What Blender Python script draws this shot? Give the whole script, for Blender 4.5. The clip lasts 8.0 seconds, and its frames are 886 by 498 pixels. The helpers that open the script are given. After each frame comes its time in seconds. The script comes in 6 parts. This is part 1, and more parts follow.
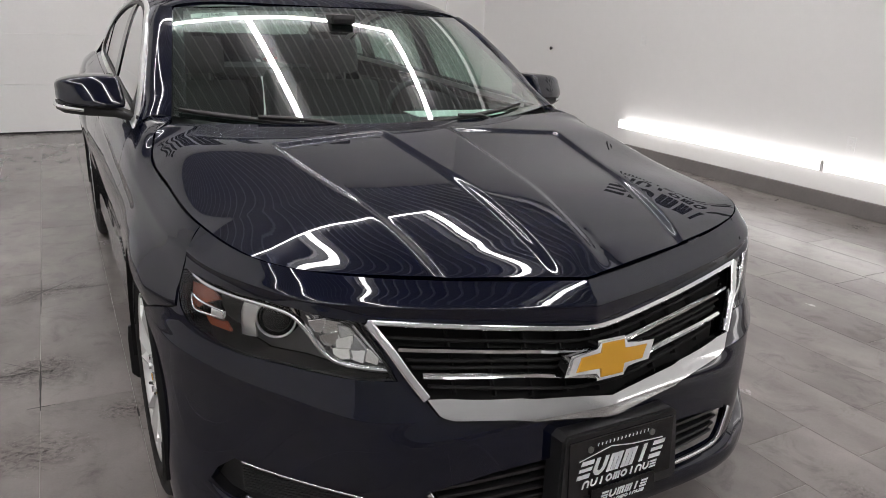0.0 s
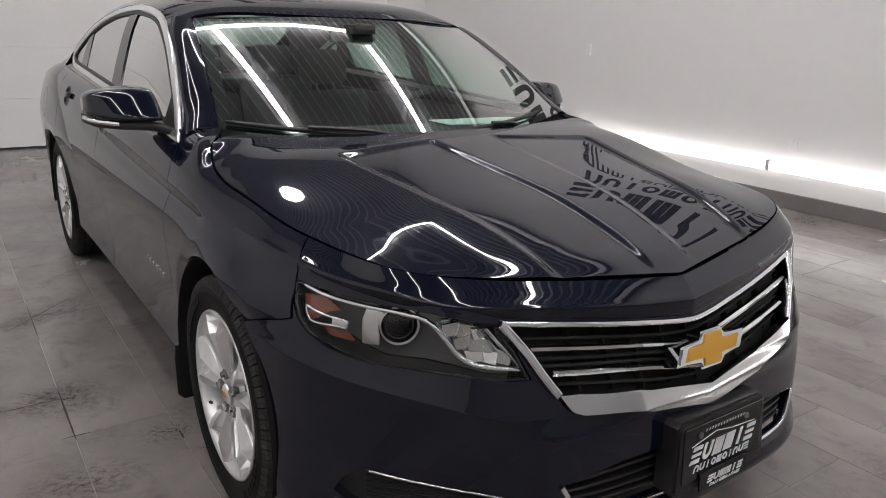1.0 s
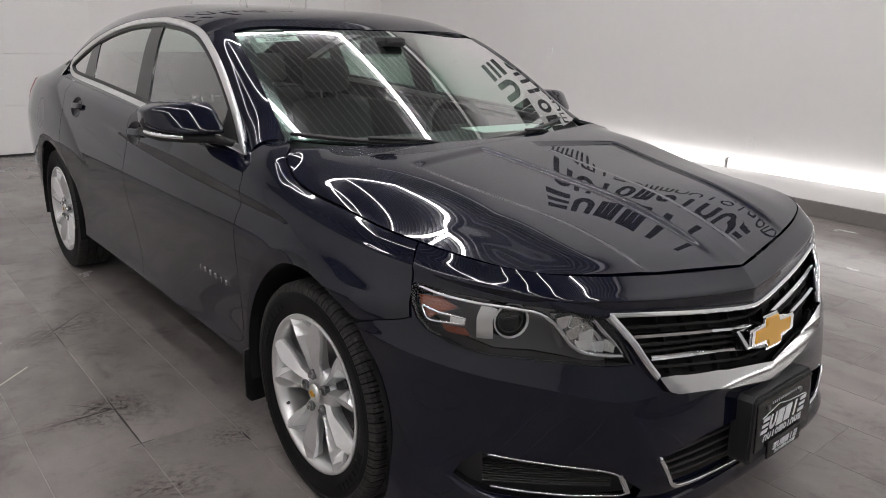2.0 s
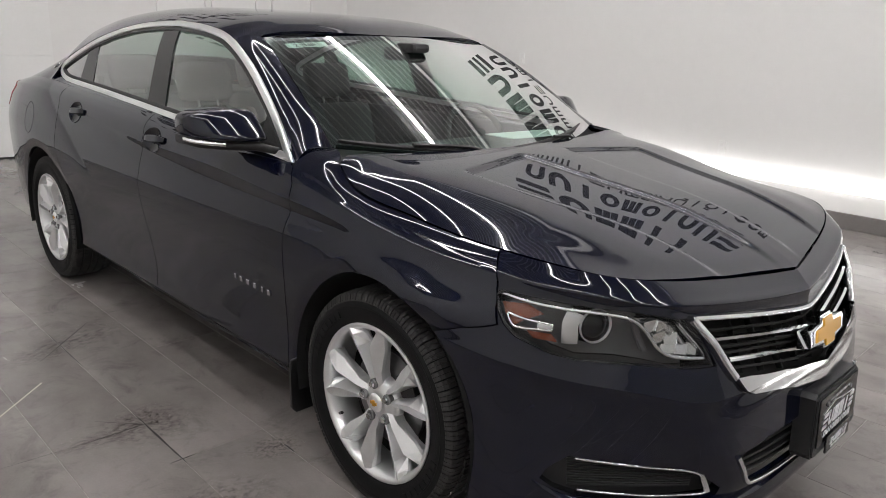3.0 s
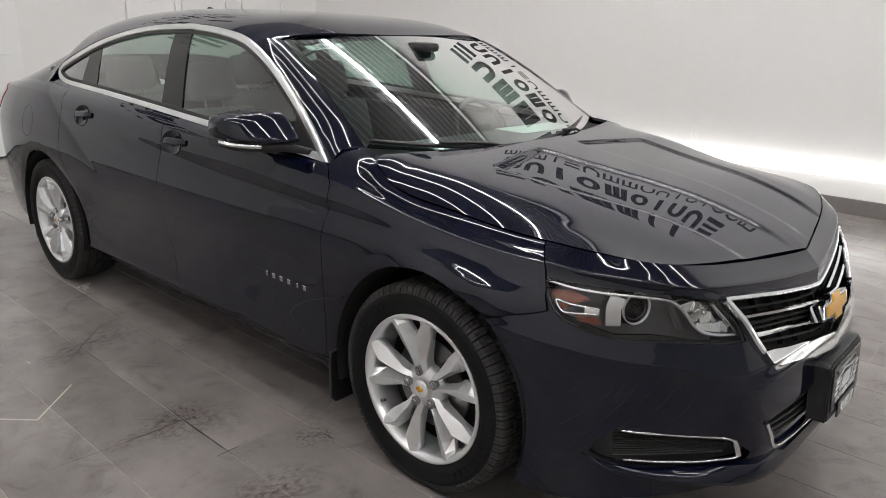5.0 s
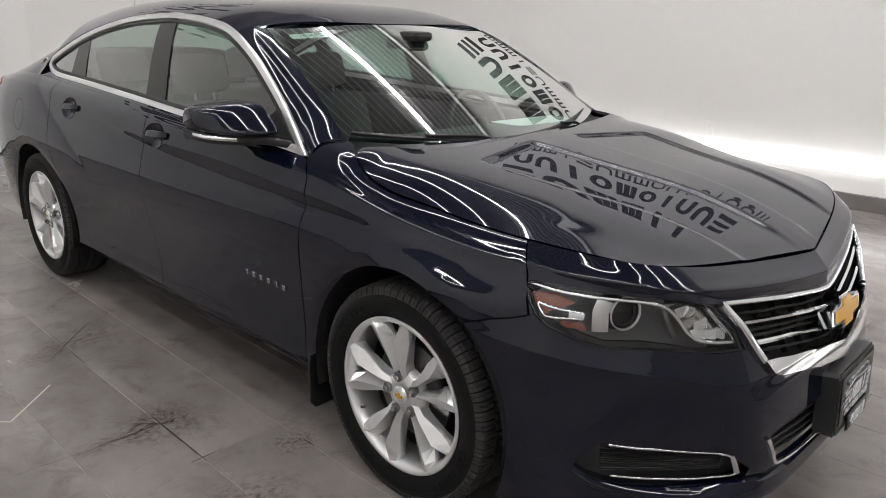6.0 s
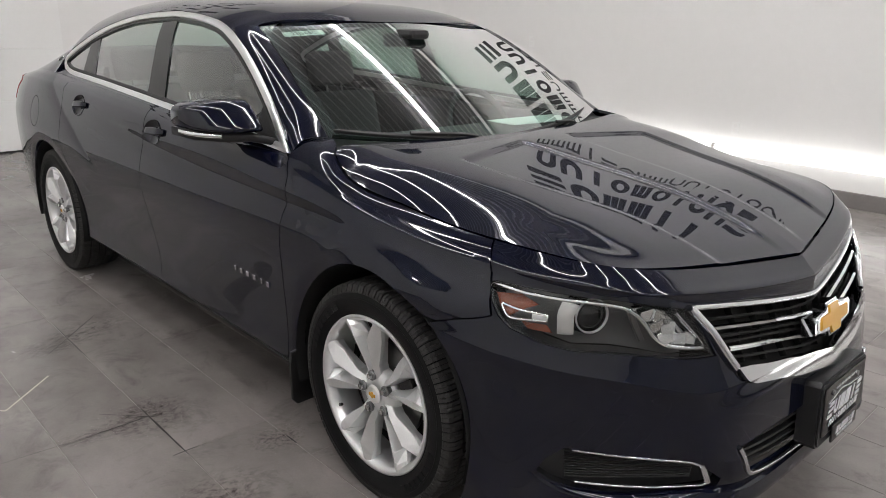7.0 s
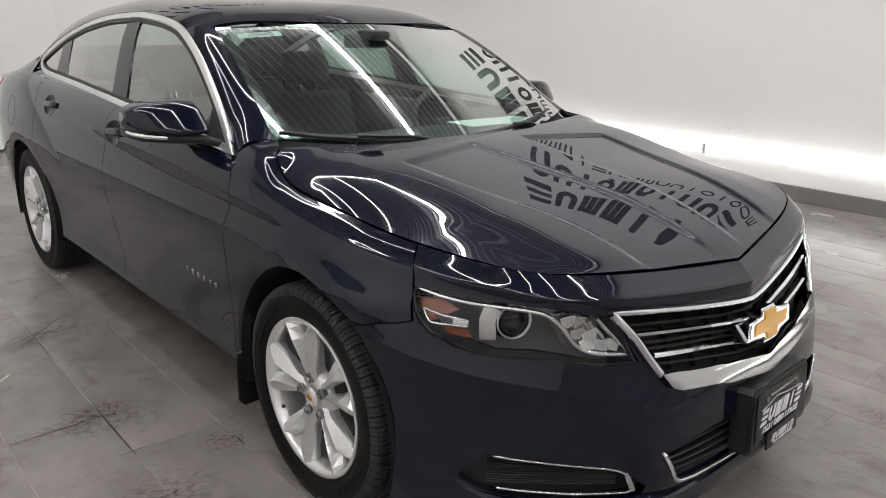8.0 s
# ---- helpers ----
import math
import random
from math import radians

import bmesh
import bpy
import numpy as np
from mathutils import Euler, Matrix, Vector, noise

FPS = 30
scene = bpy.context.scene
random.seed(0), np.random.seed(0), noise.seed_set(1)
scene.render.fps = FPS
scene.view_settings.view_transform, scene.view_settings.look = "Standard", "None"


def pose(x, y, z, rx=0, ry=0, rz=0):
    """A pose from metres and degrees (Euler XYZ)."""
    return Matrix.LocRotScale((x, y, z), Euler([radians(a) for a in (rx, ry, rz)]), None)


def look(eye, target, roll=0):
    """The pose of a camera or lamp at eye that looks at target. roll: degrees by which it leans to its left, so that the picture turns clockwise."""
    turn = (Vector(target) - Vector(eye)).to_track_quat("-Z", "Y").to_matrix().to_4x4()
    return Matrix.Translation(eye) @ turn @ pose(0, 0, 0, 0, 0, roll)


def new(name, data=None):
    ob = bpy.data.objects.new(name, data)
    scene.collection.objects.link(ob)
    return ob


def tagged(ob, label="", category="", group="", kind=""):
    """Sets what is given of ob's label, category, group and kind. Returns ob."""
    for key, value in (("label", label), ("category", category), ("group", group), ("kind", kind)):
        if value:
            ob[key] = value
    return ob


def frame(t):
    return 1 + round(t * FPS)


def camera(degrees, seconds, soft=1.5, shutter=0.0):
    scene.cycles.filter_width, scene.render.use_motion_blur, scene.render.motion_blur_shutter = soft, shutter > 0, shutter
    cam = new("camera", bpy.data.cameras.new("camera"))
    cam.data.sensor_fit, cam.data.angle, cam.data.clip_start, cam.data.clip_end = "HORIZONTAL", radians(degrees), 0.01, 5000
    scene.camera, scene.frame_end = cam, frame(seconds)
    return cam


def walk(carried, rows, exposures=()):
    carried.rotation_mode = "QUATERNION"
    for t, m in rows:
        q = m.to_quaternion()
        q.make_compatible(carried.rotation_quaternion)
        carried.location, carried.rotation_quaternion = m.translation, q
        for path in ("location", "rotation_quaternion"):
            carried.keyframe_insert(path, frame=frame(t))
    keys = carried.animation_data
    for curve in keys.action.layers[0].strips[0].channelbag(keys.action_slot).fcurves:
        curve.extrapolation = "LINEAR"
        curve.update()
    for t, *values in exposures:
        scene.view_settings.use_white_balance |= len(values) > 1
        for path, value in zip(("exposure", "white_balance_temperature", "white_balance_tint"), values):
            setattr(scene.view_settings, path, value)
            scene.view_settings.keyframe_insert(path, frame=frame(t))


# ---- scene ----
cam = camera(62.9, 8.0, soft=0.7)
PATH = [
    (0, (-1.055, -2.055, 1.36), (-0.152, -0.376, 0.755), 2.1),
    (0.5, (-1.268, -1.968, 1.344), (-0.252, -0.347, 0.759), 2.0),
    (1, (-1.459, -1.86, 1.345), (-0.357, -0.293, 0.772), 1.9),
    (1.5, (-1.667, -1.778, 1.346), (-0.483, -0.269, 0.779), 1.8),
    (2, (-1.875, -1.727, 1.381), (-0.628, -0.27, 0.814), 1.8),
    (3.3, (-2.205, -1.451, 1.385), (-0.818, -0.123, 0.825), 2.1),
    (3.5, (-2.262, -1.436, 1.401), (-0.861, -0.127, 0.833), 1.8),
    (4, (-2.39, -1.423, 1.426), (-0.963, -0.147, 0.848), 1.7),
    (4.5, (-2.411, -1.41, 1.431), (-0.978, -0.142, 0.85), 1.5),
    (6, (-2.211, -1.404, 1.395), (-0.818, -0.097, 0.803), 1.3),
    (6.5, (-2.123, -1.443, 1.385), (-0.771, -0.094, 0.791), 1.2),
    (7, (-2.07, -1.52, 1.39), (-0.75, -0.14, 0.796), 1.2),
    (7.5, (-1.992, -1.623, 1.424), (-0.69, -0.228, 0.825), 1.2),
    (8, (-1.902, -1.66, 1.407), (-0.608, -0.258, 0.807), 1.2),
]
walk(cam, [(t, look(eye, target, roll)) for t, eye, target, roll in PATH], exposures=[(0.0, -0.10, 6500, 13), (0.5, -0.25, 6500, 14), (1.5, -0.31, 6500, 14), (2.0, -0.28, 6500, 14), (3.3, 0.0, 6500, 11), (4.5, 0.02, 6500, 11), (6.5, 0.0, 6500, 11), (8.0, 0.05, 6500, 11)])

# ---- world and lights ----
from mathutils.geometry import delaunay_2d_cdt

ROOM_L, ROOM_R, ROOM_F, ROOM_B, ROOM_H = -5.8, 4.42, -8.0, 7.15, 5.5

world = bpy.data.worlds.new("world")
scene.world = world
world.use_nodes = True
world.node_tree.nodes["Background"].inputs[0].default_value = (0.8, 0.85, 1.0, 1)
world.node_tree.nodes["Background"].inputs[1].default_value = 0.02


# ---- materials ----
def mat(name, color, rough=0.5, metal=0.0, coat=0.0, bump=0.0, scale=40.0, vary=0.0, emit=0.0, spec=0.5, coat_rough=0.03):
    m = bpy.data.materials.new(name)
    m.use_nodes = True
    nt = m.node_tree
    b = nt.nodes["Principled BSDF"]
    b.inputs["Base Color"].default_value = (*color, 1)
    b.inputs["Roughness"].default_value = rough
    b.inputs["Metallic"].default_value = metal
    b.inputs["Coat Weight"].default_value = coat
    b.inputs["Coat Roughness"].default_value = coat_rough
    b.inputs["Specular IOR Level"].default_value = spec
    if emit:
        b.inputs["Emission Color"].default_value = (*color, 1)
        b.inputs["Emission Strength"].default_value = emit
    if bump or vary:
        tc = nt.nodes.new("ShaderNodeTexCoord")
        n1 = nt.nodes.new("ShaderNodeTexNoise")
        n1.inputs["Scale"].default_value = scale
        n1.inputs["Detail"].default_value = 6
        nt.links.new(tc.outputs["Object"], n1.inputs["Vector"])
        if vary:
            n2 = nt.nodes.new("ShaderNodeTexNoise")
            n2.inputs["Scale"].default_value = scale * 0.11
            n2.inputs["Detail"].default_value = 4
            nt.links.new(tc.outputs["Object"], n2.inputs["Vector"])
            add = nt.nodes.new("ShaderNodeMath")
            add.operation = "ADD"
            nt.links.new(n1.outputs["Fac"], add.inputs[0])
            nt.links.new(n2.outputs["Fac"], add.inputs[1])
            mr = nt.nodes.new("ShaderNodeMapRange")
            mr.inputs["From Min"].default_value, mr.inputs["From Max"].default_value = 0.6, 1.4
            mr.inputs["To Min"].default_value, mr.inputs["To Max"].default_value = 1 - vary, 1 + vary
            nt.links.new(add.outputs[0], mr.inputs["Value"])
            mx = nt.nodes.new("ShaderNodeVectorMath")
            mx.operation = "SCALE"
            mx.inputs[0].default_value = color
            nt.links.new(mr.outputs[0], mx.inputs["Scale"])
            nt.links.new(mx.outputs[0], b.inputs["Base Color"])
        if bump:
            bp = nt.nodes.new("ShaderNodeBump")
            bp.inputs["Strength"].default_value = bump
            bp.inputs["Distance"].default_value = 0.002
            nt.links.new(n1.outputs["Fac"], bp.inputs["Height"])
            nt.links.new(bp.outputs[0], b.inputs["Normal"])
    return m


def glass_mat(name, tint, rough=0.0, mix=0.5):
    """A thin pane: see-through with a tint, and a mirror by its Fresnel gloss."""
    m = bpy.data.materials.new(name)
    m.use_nodes = True
    nt = m.node_tree
    nt.nodes.remove(nt.nodes["Principled BSDF"])
    tr = nt.nodes.new("ShaderNodeBsdfTransparent")
    tr.inputs[0].default_value = (*tint, 1)
    gl = nt.nodes.new("ShaderNodeBsdfGlossy")
    gl.inputs["Roughness"].default_value = rough
    fr = nt.nodes.new("ShaderNodeLayerWeight")
    fr.inputs["Blend"].default_value = 0.5
    pw = nt.nodes.new("ShaderNodeMath")
    pw.operation = "POWER"
    pw.inputs[1].default_value = 4.6
    nt.links.new(fr.outputs["Facing"], pw.inputs[0])
    ms = nt.nodes.new("ShaderNodeMath")
    ms.operation = "MULTIPLY_ADD"
    ms.use_clamp = True
    ms.inputs[1].default_value, ms.inputs[2].default_value = 0.9 * mix, 0.043 * mix
    nt.links.new(pw.outputs[0], ms.inputs[0])
    mx = nt.nodes.new("ShaderNodeMixShader")
    nt.links.new(ms.outputs[0], mx.inputs[0])
    nt.links.new(tr.outputs[0], mx.inputs[1])
    nt.links.new(gl.outputs[0], mx.inputs[2])
    nt.links.new(mx.outputs[0], nt.nodes["Material Output"].inputs[0])
    return m


def paint_mat():
    """Dark blue metallic car paint under clear lacquer, with fine flakes and a little orange peel."""
    m = mat("car_paint", (0.006, 0.0085, 0.026), rough=0.30, metal=0.04, coat=1.0, spec=0.01, coat_rough=0.0)
    nt = m.node_tree
    b = nt.nodes["Principled BSDF"]
    b.inputs["Specular Tint"].default_value = (0.16, 0.30, 0.95, 1)
    b.inputs["Coat IOR"].default_value = 1.50
    tc = nt.nodes.new("ShaderNodeTexCoord")
    fl = nt.nodes.new("ShaderNodeTexVoronoi")
    fl.inputs["Scale"].default_value = 1400
    nt.links.new(tc.outputs["Object"], fl.inputs["Vector"])
    ramp = nt.nodes.new("ShaderNodeValToRGB")
    ramp.color_ramp.elements[0].color = (0.0007, 0.0011, 0.0052, 1)
    ramp.color_ramp.elements[1].color = (0.0022, 0.0034, 0.0135, 1)
    nt.links.new(fl.outputs["Color"], ramp.inputs[0])
    nt.links.new(ramp.outputs[0], b.inputs["Base Color"])
    n = nt.nodes.new("ShaderNodeTexNoise")
    n.inputs["Scale"].default_value = 90
    nt.links.new(tc.outputs["Object"], n.inputs["Vector"])
    bp = nt.nodes.new("ShaderNodeBump")
    bp.inputs["Strength"].default_value = 0.012
    bp.inputs["Distance"].default_value = 0.001
    nt.links.new(n.outputs["Fac"], bp.inputs["Height"])
    nt.links.new(bp.outputs[0], b.inputs["Coat Normal"])
    return m


PAINT = paint_mat()
CHROME = mat("chrome", (0.78, 0.79, 0.80), rough=0.09, metal=1.0, bump=0.02, scale=60)
SATIN = mat("satin_chrome", (0.90, 0.90, 0.90), rough=0.28, metal=1.0)
ALLOY = mat("alloy", (0.76, 0.765, 0.77), rough=0.29, metal=0.75, coat=0.6, bump=0.03, scale=300, vary=0.04)
BLACK = mat("black_plastic", (0.009, 0.009, 0.010), rough=0.42, bump=0.25, scale=900, vary=0.2)
GLOSSBLACK = mat("gloss_black", (0.006, 0.006, 0.007), rough=0.1)
DARK = mat("dark_void", (0.004, 0.004, 0.004), rough=0.9, vary=0.2)
RUBBER = mat("tyre_rubber", (0.007, 0.007, 0.0075), rough=0.55, bump=0.35, scale=250, vary=0.25, spec=0.16)
TREAD = mat("tyre_tread", (0.036, 0.035, 0.0345), rough=0.75, bump=0.3, scale=300, vary=0.3, spec=0.3)
GOLD = mat("gold_enamel", (0.60, 0.31, 0.022), rough=0.34, metal=0.25, coat=0.25, bump=0.05, scale=700)
WHITEPRINT = mat("white_print", (0.72, 0.73, 0.75), rough=0.45, vary=0.05)
AMBER = mat("amber_reflector", (0.22, 0.055, 0.026), rough=0.18, coat=0.8, bump=0.4, scale=260)
STEEL = mat("brake_steel", (0.25, 0.25, 0.25), rough=0.4, metal=1.0, vary=0.2)
SEATCLOTH = mat("seat_cloth", (0.085, 0.085, 0.088), rough=0.9, bump=0.4, scale=500, vary=0.2)
TRIMDARK = mat("cabin_plastic", (0.03, 0.03, 0.032), rough=0.6, bump=0.2, scale=500, vary=0.15)
HEADLINER = mat("headliner", (0.32, 0.32, 0.31), rough=0.95, vary=0.08, scale=80)
REDLENS = mat("red_lens", (0.35, 0.01, 0.012), rough=0.1, coat=1.0)
REFLECTOR = mat("lamp_reflector", (0.85, 0.86, 0.87), rough=0.06, metal=1.0)
GREYLAMP = mat("lamp_bezel", (0.17, 0.17, 0.175), rough=0.4, metal=0.2)
CRYSTAL = mat("lamp_crystal", (0.72, 0.72, 0.70), rough=0.14, metal=0.9, coat=0.6)
PAPER = mat("paper", (0.80, 0.84, 0.80), rough=0.8, vary=0.05)
INK = mat("ink", (0.02, 0.03, 0.025), rough=0.6)
GLASS_W = glass_mat("windscreen_glass", (0.72, 0.91, 0.84), mix=3.5)
GLASS_S = glass_mat("side_glass", (0.56, 0.76, 0.65), mix=3.0)
GLASS_R = glass_mat("rear_glass", (0.55, 0.64, 0.60), mix=1.2)
LENS = glass_mat("lamp_lens", (0.93, 0.94, 0.94), mix=1.0)
WALLPAINT = mat("white_wall_paint", (0.78, 0.775, 0.765), rough=0.55, bump=0.15, scale=120, vary=0.015, spec=0.3)
# the strip lights' highlight along each rib is put into this paler colour
RIB_GLINT = mat("rib_highlight", (0.74, 0.745, 0.75), rough=0.35, metal=0.3)
CEILSTEEL = mat("ceiling_steel", (0.40, 0.40, 0.41), rough=0.5, vary=0.1, scale=20)
KERB = mat("kerb_paint", (0.17, 0.155, 0.15), rough=0.55, bump=0.2, scale=80, vary=0.12)
# for the unseen south wall; its grey tones down reflections in the bumper
GREYWALL = mat("unseen_wall_grey", (0.36, 0.36, 0.36), rough=0.5, vary=0.06, scale=12)
DOORWHITE = mat("door_white", (0.80, 0.80, 0.79), rough=0.4, vary=0.02, scale=30)
SIGNBLACK = mat("sign_black", (0.01, 0.01, 0.011), rough=0.5)
TUBE = mat("tube_light", (1.0, 0.985, 0.96), rough=0.4, emit=3.7)
STRIP = mat("strip_light", (1.0, 0.985, 0.965), rough=0.4, emit=36.0)
STRIP_WALL = mat("wall_strip_light", (1.0, 0.985, 0.965), rough=0.4, emit=0.8)


def tile_mat():
    m = mat("floor_tile", (0.2, 0.19, 0.185), rough=0.34, spec=0.45)
    nt = m.node_tree
    b = nt.nodes["Principled BSDF"]
    L = nt.links.new
    geo = nt.nodes.new("ShaderNodeNewGeometry")
    info = nt.nodes.new("ShaderNodeObjectInfo")
    mp = nt.nodes.new("ShaderNodeMapping")
    mp.inputs["Scale"].default_value = (1.0, 0.55, 1.0)
    L(geo.outputs["Position"], mp.inputs["Vector"])
    off = nt.nodes.new("ShaderNodeVectorMath")
    off.operation = "ADD"
    L(mp.outputs[0], off.inputs[0])
    sc = nt.nodes.new("ShaderNodeVectorMath")
    sc.operation = "SCALE"
    sc.inputs[0].default_value = (9.0, 7.0, 5.0)
    L(info.outputs["Random"], sc.inputs["Scale"])
    L(sc.outputs[0], off.inputs[1])
    cloud = nt.nodes.new("ShaderNodeTexNoise")
    cloud.inputs["Scale"].default_value = 3.2
    cloud.inputs["Detail"].default_value = 8
    cloud.inputs["Roughness"].default_value = 0.62
    L(off.outputs[0], cloud.inputs["Vector"])
    fine = nt.nodes.new("ShaderNodeTexNoise")
    fine.inputs["Scale"].default_value = 140
    fine.inputs["Detail"].default_value = 4
    L(geo.outputs["Position"], fine.inputs["Vector"])
    grime = nt.nodes.new("ShaderNodeTexNoise")
    grime.inputs["Scale"].default_value = 1.1
    grime.inputs["Detail"].default_value = 7
    L(geo.outputs["Position"], grime.inputs["Vector"])
    ramp = nt.nodes.new("ShaderNodeValToRGB")
    ramp.color_ramp.elements[0].position, ramp.color_ramp.elements[1].position = 0.15, 0.85
    ramp.color_ramp.elements[0].color = (0.120, 0.107, 0.101, 1)
    ramp.color_ramp.elements[1].color = (0.259, 0.237, 0.226, 1)
    L(cloud.outputs["Fac"], ramp.inputs[0])
    k = nt.nodes.new("ShaderNodeMapRange")
    k.inputs["To Min"].default_value, k.inputs["To Max"].default_value = 0.93, 1.07
    L(info.outputs["Random"], k.inputs["Value"])
    g = nt.nodes.new("ShaderNodeMapRange")
    g.inputs["From Min"].default_value, g.inputs["From Max"].default_value = 0.1, 0.9
    g.inputs["To Min"].default_value, g.inputs["To Max"].default_value = 0.70, 1.40
    L(grime.outputs["Fac"], g.inputs["Value"])
    f = nt.nodes.new("ShaderNodeMapRange")
    f.inputs["To Min"].default_value, f.inputs["To Max"].default_value = 0.9, 1.1
    L(fine.outputs["Fac"], f.inputs["Value"])
    scuff = nt.nodes.new("ShaderNodeTexNoise")
    scuff.inputs["Scale"].default_value = 5.5
    scuff.inputs["Detail"].default_value = 12
    scuff.inputs["Roughness"].default_value = 0.72
    scuff.inputs["Distortion"].default_value = 0.8
    L(geo.outputs["Position"], scuff.inputs["Vector"])
    sf = nt.nodes.new("ShaderNodeMapRange")
    sf.inputs["From Min"].default_value, sf.inputs["From Max"].default_value = 0.52, 0.72
    sf.inputs["To Min"].default_value, sf.inputs["To Max"].default_value = 1.0, 0.66
    L(scuff.outputs["Fac"], sf.inputs["Value"])
    m0 = nt.nodes.new("ShaderNodeMath")
    m0.operation = "MULTIPLY"
    L(k.outputs[0], m0.inputs[0])
    L(sf.outputs[0], m0.inputs[1])
    m1 = nt.nodes.new("ShaderNodeMath")
    m1.operation = "MULTIPLY"
    L(m0.outputs[0], m1.inputs[0])
    L(g.outputs[0], m1.inputs[1])
    m2 = nt.nodes.new("ShaderNodeMath")
    m2.operation = "MULTIPLY"
    L(m1.outputs[0], m2.inputs[0])
    L(f.outputs[0], m2.inputs[1])
    s2 = nt.nodes.new("ShaderNodeVectorMath")
    s2.operation = "SCALE"
    L(ramp.outputs[0], s2.inputs[0])
    L(m2.outputs[0], s2.inputs["Scale"])
    L(s2.outputs[0], b.inputs["Base Color"])
    rr = nt.nodes.new("ShaderNodeMapRange")
    rr.inputs["To Min"].default_value, rr.inputs["To Max"].default_value = 0.13, 0.34
    L(cloud.outputs["Fac"], rr.inputs["Value"])
    L(rr.outputs[0], b.inputs["Roughness"])
    bp = nt.nodes.new("ShaderNodeBump")
    bp.inputs["Strength"].default_value = 0.06
    bp.inputs["Distance"].default_value = 0.002
    L(fine.outputs["Fac"], bp.inputs["Height"])
    L(bp.outputs[0], b.inputs["Normal"])
    return m


TILE = tile_mat()
GROUT = mat("grout", (0.30, 0.285, 0.265), rough=0.85, vary=0.3, scale=30)


# ---- mesh helpers ----
def mesh_object(name, verts, faces, material, parent=None, label="", smooth=False, normals=None):
    me = bpy.data.meshes.new(name)
    me.from_pydata([tuple(map(float, v)) for v in verts], [], [tuple(map(int, f)) for f in faces])
    me.materials.append(material)
    me.update()
    if smooth or normals is not None:
        me.shade_smooth()
    if normals is not None:
        me.normals_split_custom_set_from_vertices([tuple(map(float, n)) for n in normals])
    ob = new(name, me)
    ob.parent = parent
    if label:
        tagged(ob, label)
    return ob


def part(name, bm, material, parent=None, label="", smooth=False, angle=None):
    me = bpy.data.meshes.new(name)
    bmesh.ops.recalc_face_normals(bm, faces=bm.faces)
    if angle is not None:
        for f in bm.faces:
            f.smooth = True
        for e in bm.edges:
            if len(e.link_faces) == 2 and e.calc_face_angle(0) > radians(angle):
                e.smooth = False
    bm.to_mesh(me)
    bm.free()
    me.materials.append(material)
    if smooth:
        me.shade_smooth()
    ob = new(name, me)
    ob.parent = parent
    if label:
        tagged(ob, label)
    return ob


def box(bm, lo, hi, m=None, bevel=0.0):
    c = [(a + b) / 2 for a, b in zip(lo, hi)]
    s = [abs(b - a) for a, b in zip(lo, hi)]
    t = Matrix.Translation(c) @ Matrix.Diagonal((*s, 1))
    r = bmesh.ops.create_cube(bm, size=1, matrix=(m @ t) if m else t)
    if bevel:
        es = list({e for v in r["verts"] for e in v.link_edges})
        bmesh.ops.bevel(bm, geom=es, offset=bevel, segments=2, affect="EDGES", profile=0.6)


def cyl(bm, a, b, r, r2=None, n=24, caps=True):
    a, b = Vector(a), Vector(b)
    q = (b - a).to_track_quat("Z", "Y").to_matrix().to_4x4()
    bmesh.ops.create_cone(bm, cap_ends=caps, segments=n, radius1=r, radius2=r if r2 is None else r2, depth=(b - a).length, matrix=Matrix.Translation((a + b) / 2) @ q)


def revolve(profile, n=64):
    """Verts and faces of a profile [(r, axial)] turned about x; closed in turn, open along the profile."""
    v, f = [], []
    m = len(profile)
    for i in range(n):
        a = 2 * math.pi * i / n
        for r, x in profile:
            v.append((x, r * math.cos(a), r * math.sin(a)))
    for i in range(n):
        for j in range(m - 1):
            k = (i + 1) % n
            f.append((i * m + j, k * m + j, k * m + j + 1, i * m + j + 1))
    return v, f


def cubic(xk, yk):
    """Natural cubic spline through the knots."""
    x, y = np.asarray(xk, float), np.asarray(yk, float)
    n, h = len(x), np.diff(x)
    A, r = np.eye(n), np.zeros((n,) + y.shape[1:])
    for i in range(1, n - 1):
        A[i, i - 1:i + 2] = h[i - 1], 2 * (h[i - 1] + h[i]), h[i]
        r[i] = 6 * ((y[i + 1] - y[i]) / h[i] - (y[i] - y[i - 1]) / h[i - 1])
    m = np.linalg.solve(A, r.reshape(n, -1)).reshape(r.shape)

    def f(t):
        t = np.asarray(t, float)
        i = np.clip(np.searchsorted(x, t) - 1, 0, n - 2)
        a, b = x[i + 1] - t, t - x[i]
        hh = h[i]
        if y.ndim > 1:
            more = t.shape + (1,) * (y.ndim - 1)
            a, b, hh = a.reshape(more), b.reshape(more), hh.reshape(more)
        return (m[i] * a**3 + m[i + 1] * b**3) / (6 * hh) + (y[i] / hh - m[i] * hh / 6) * a + (y[i + 1] / hh - m[i + 1] * hh / 6) * b
    return f


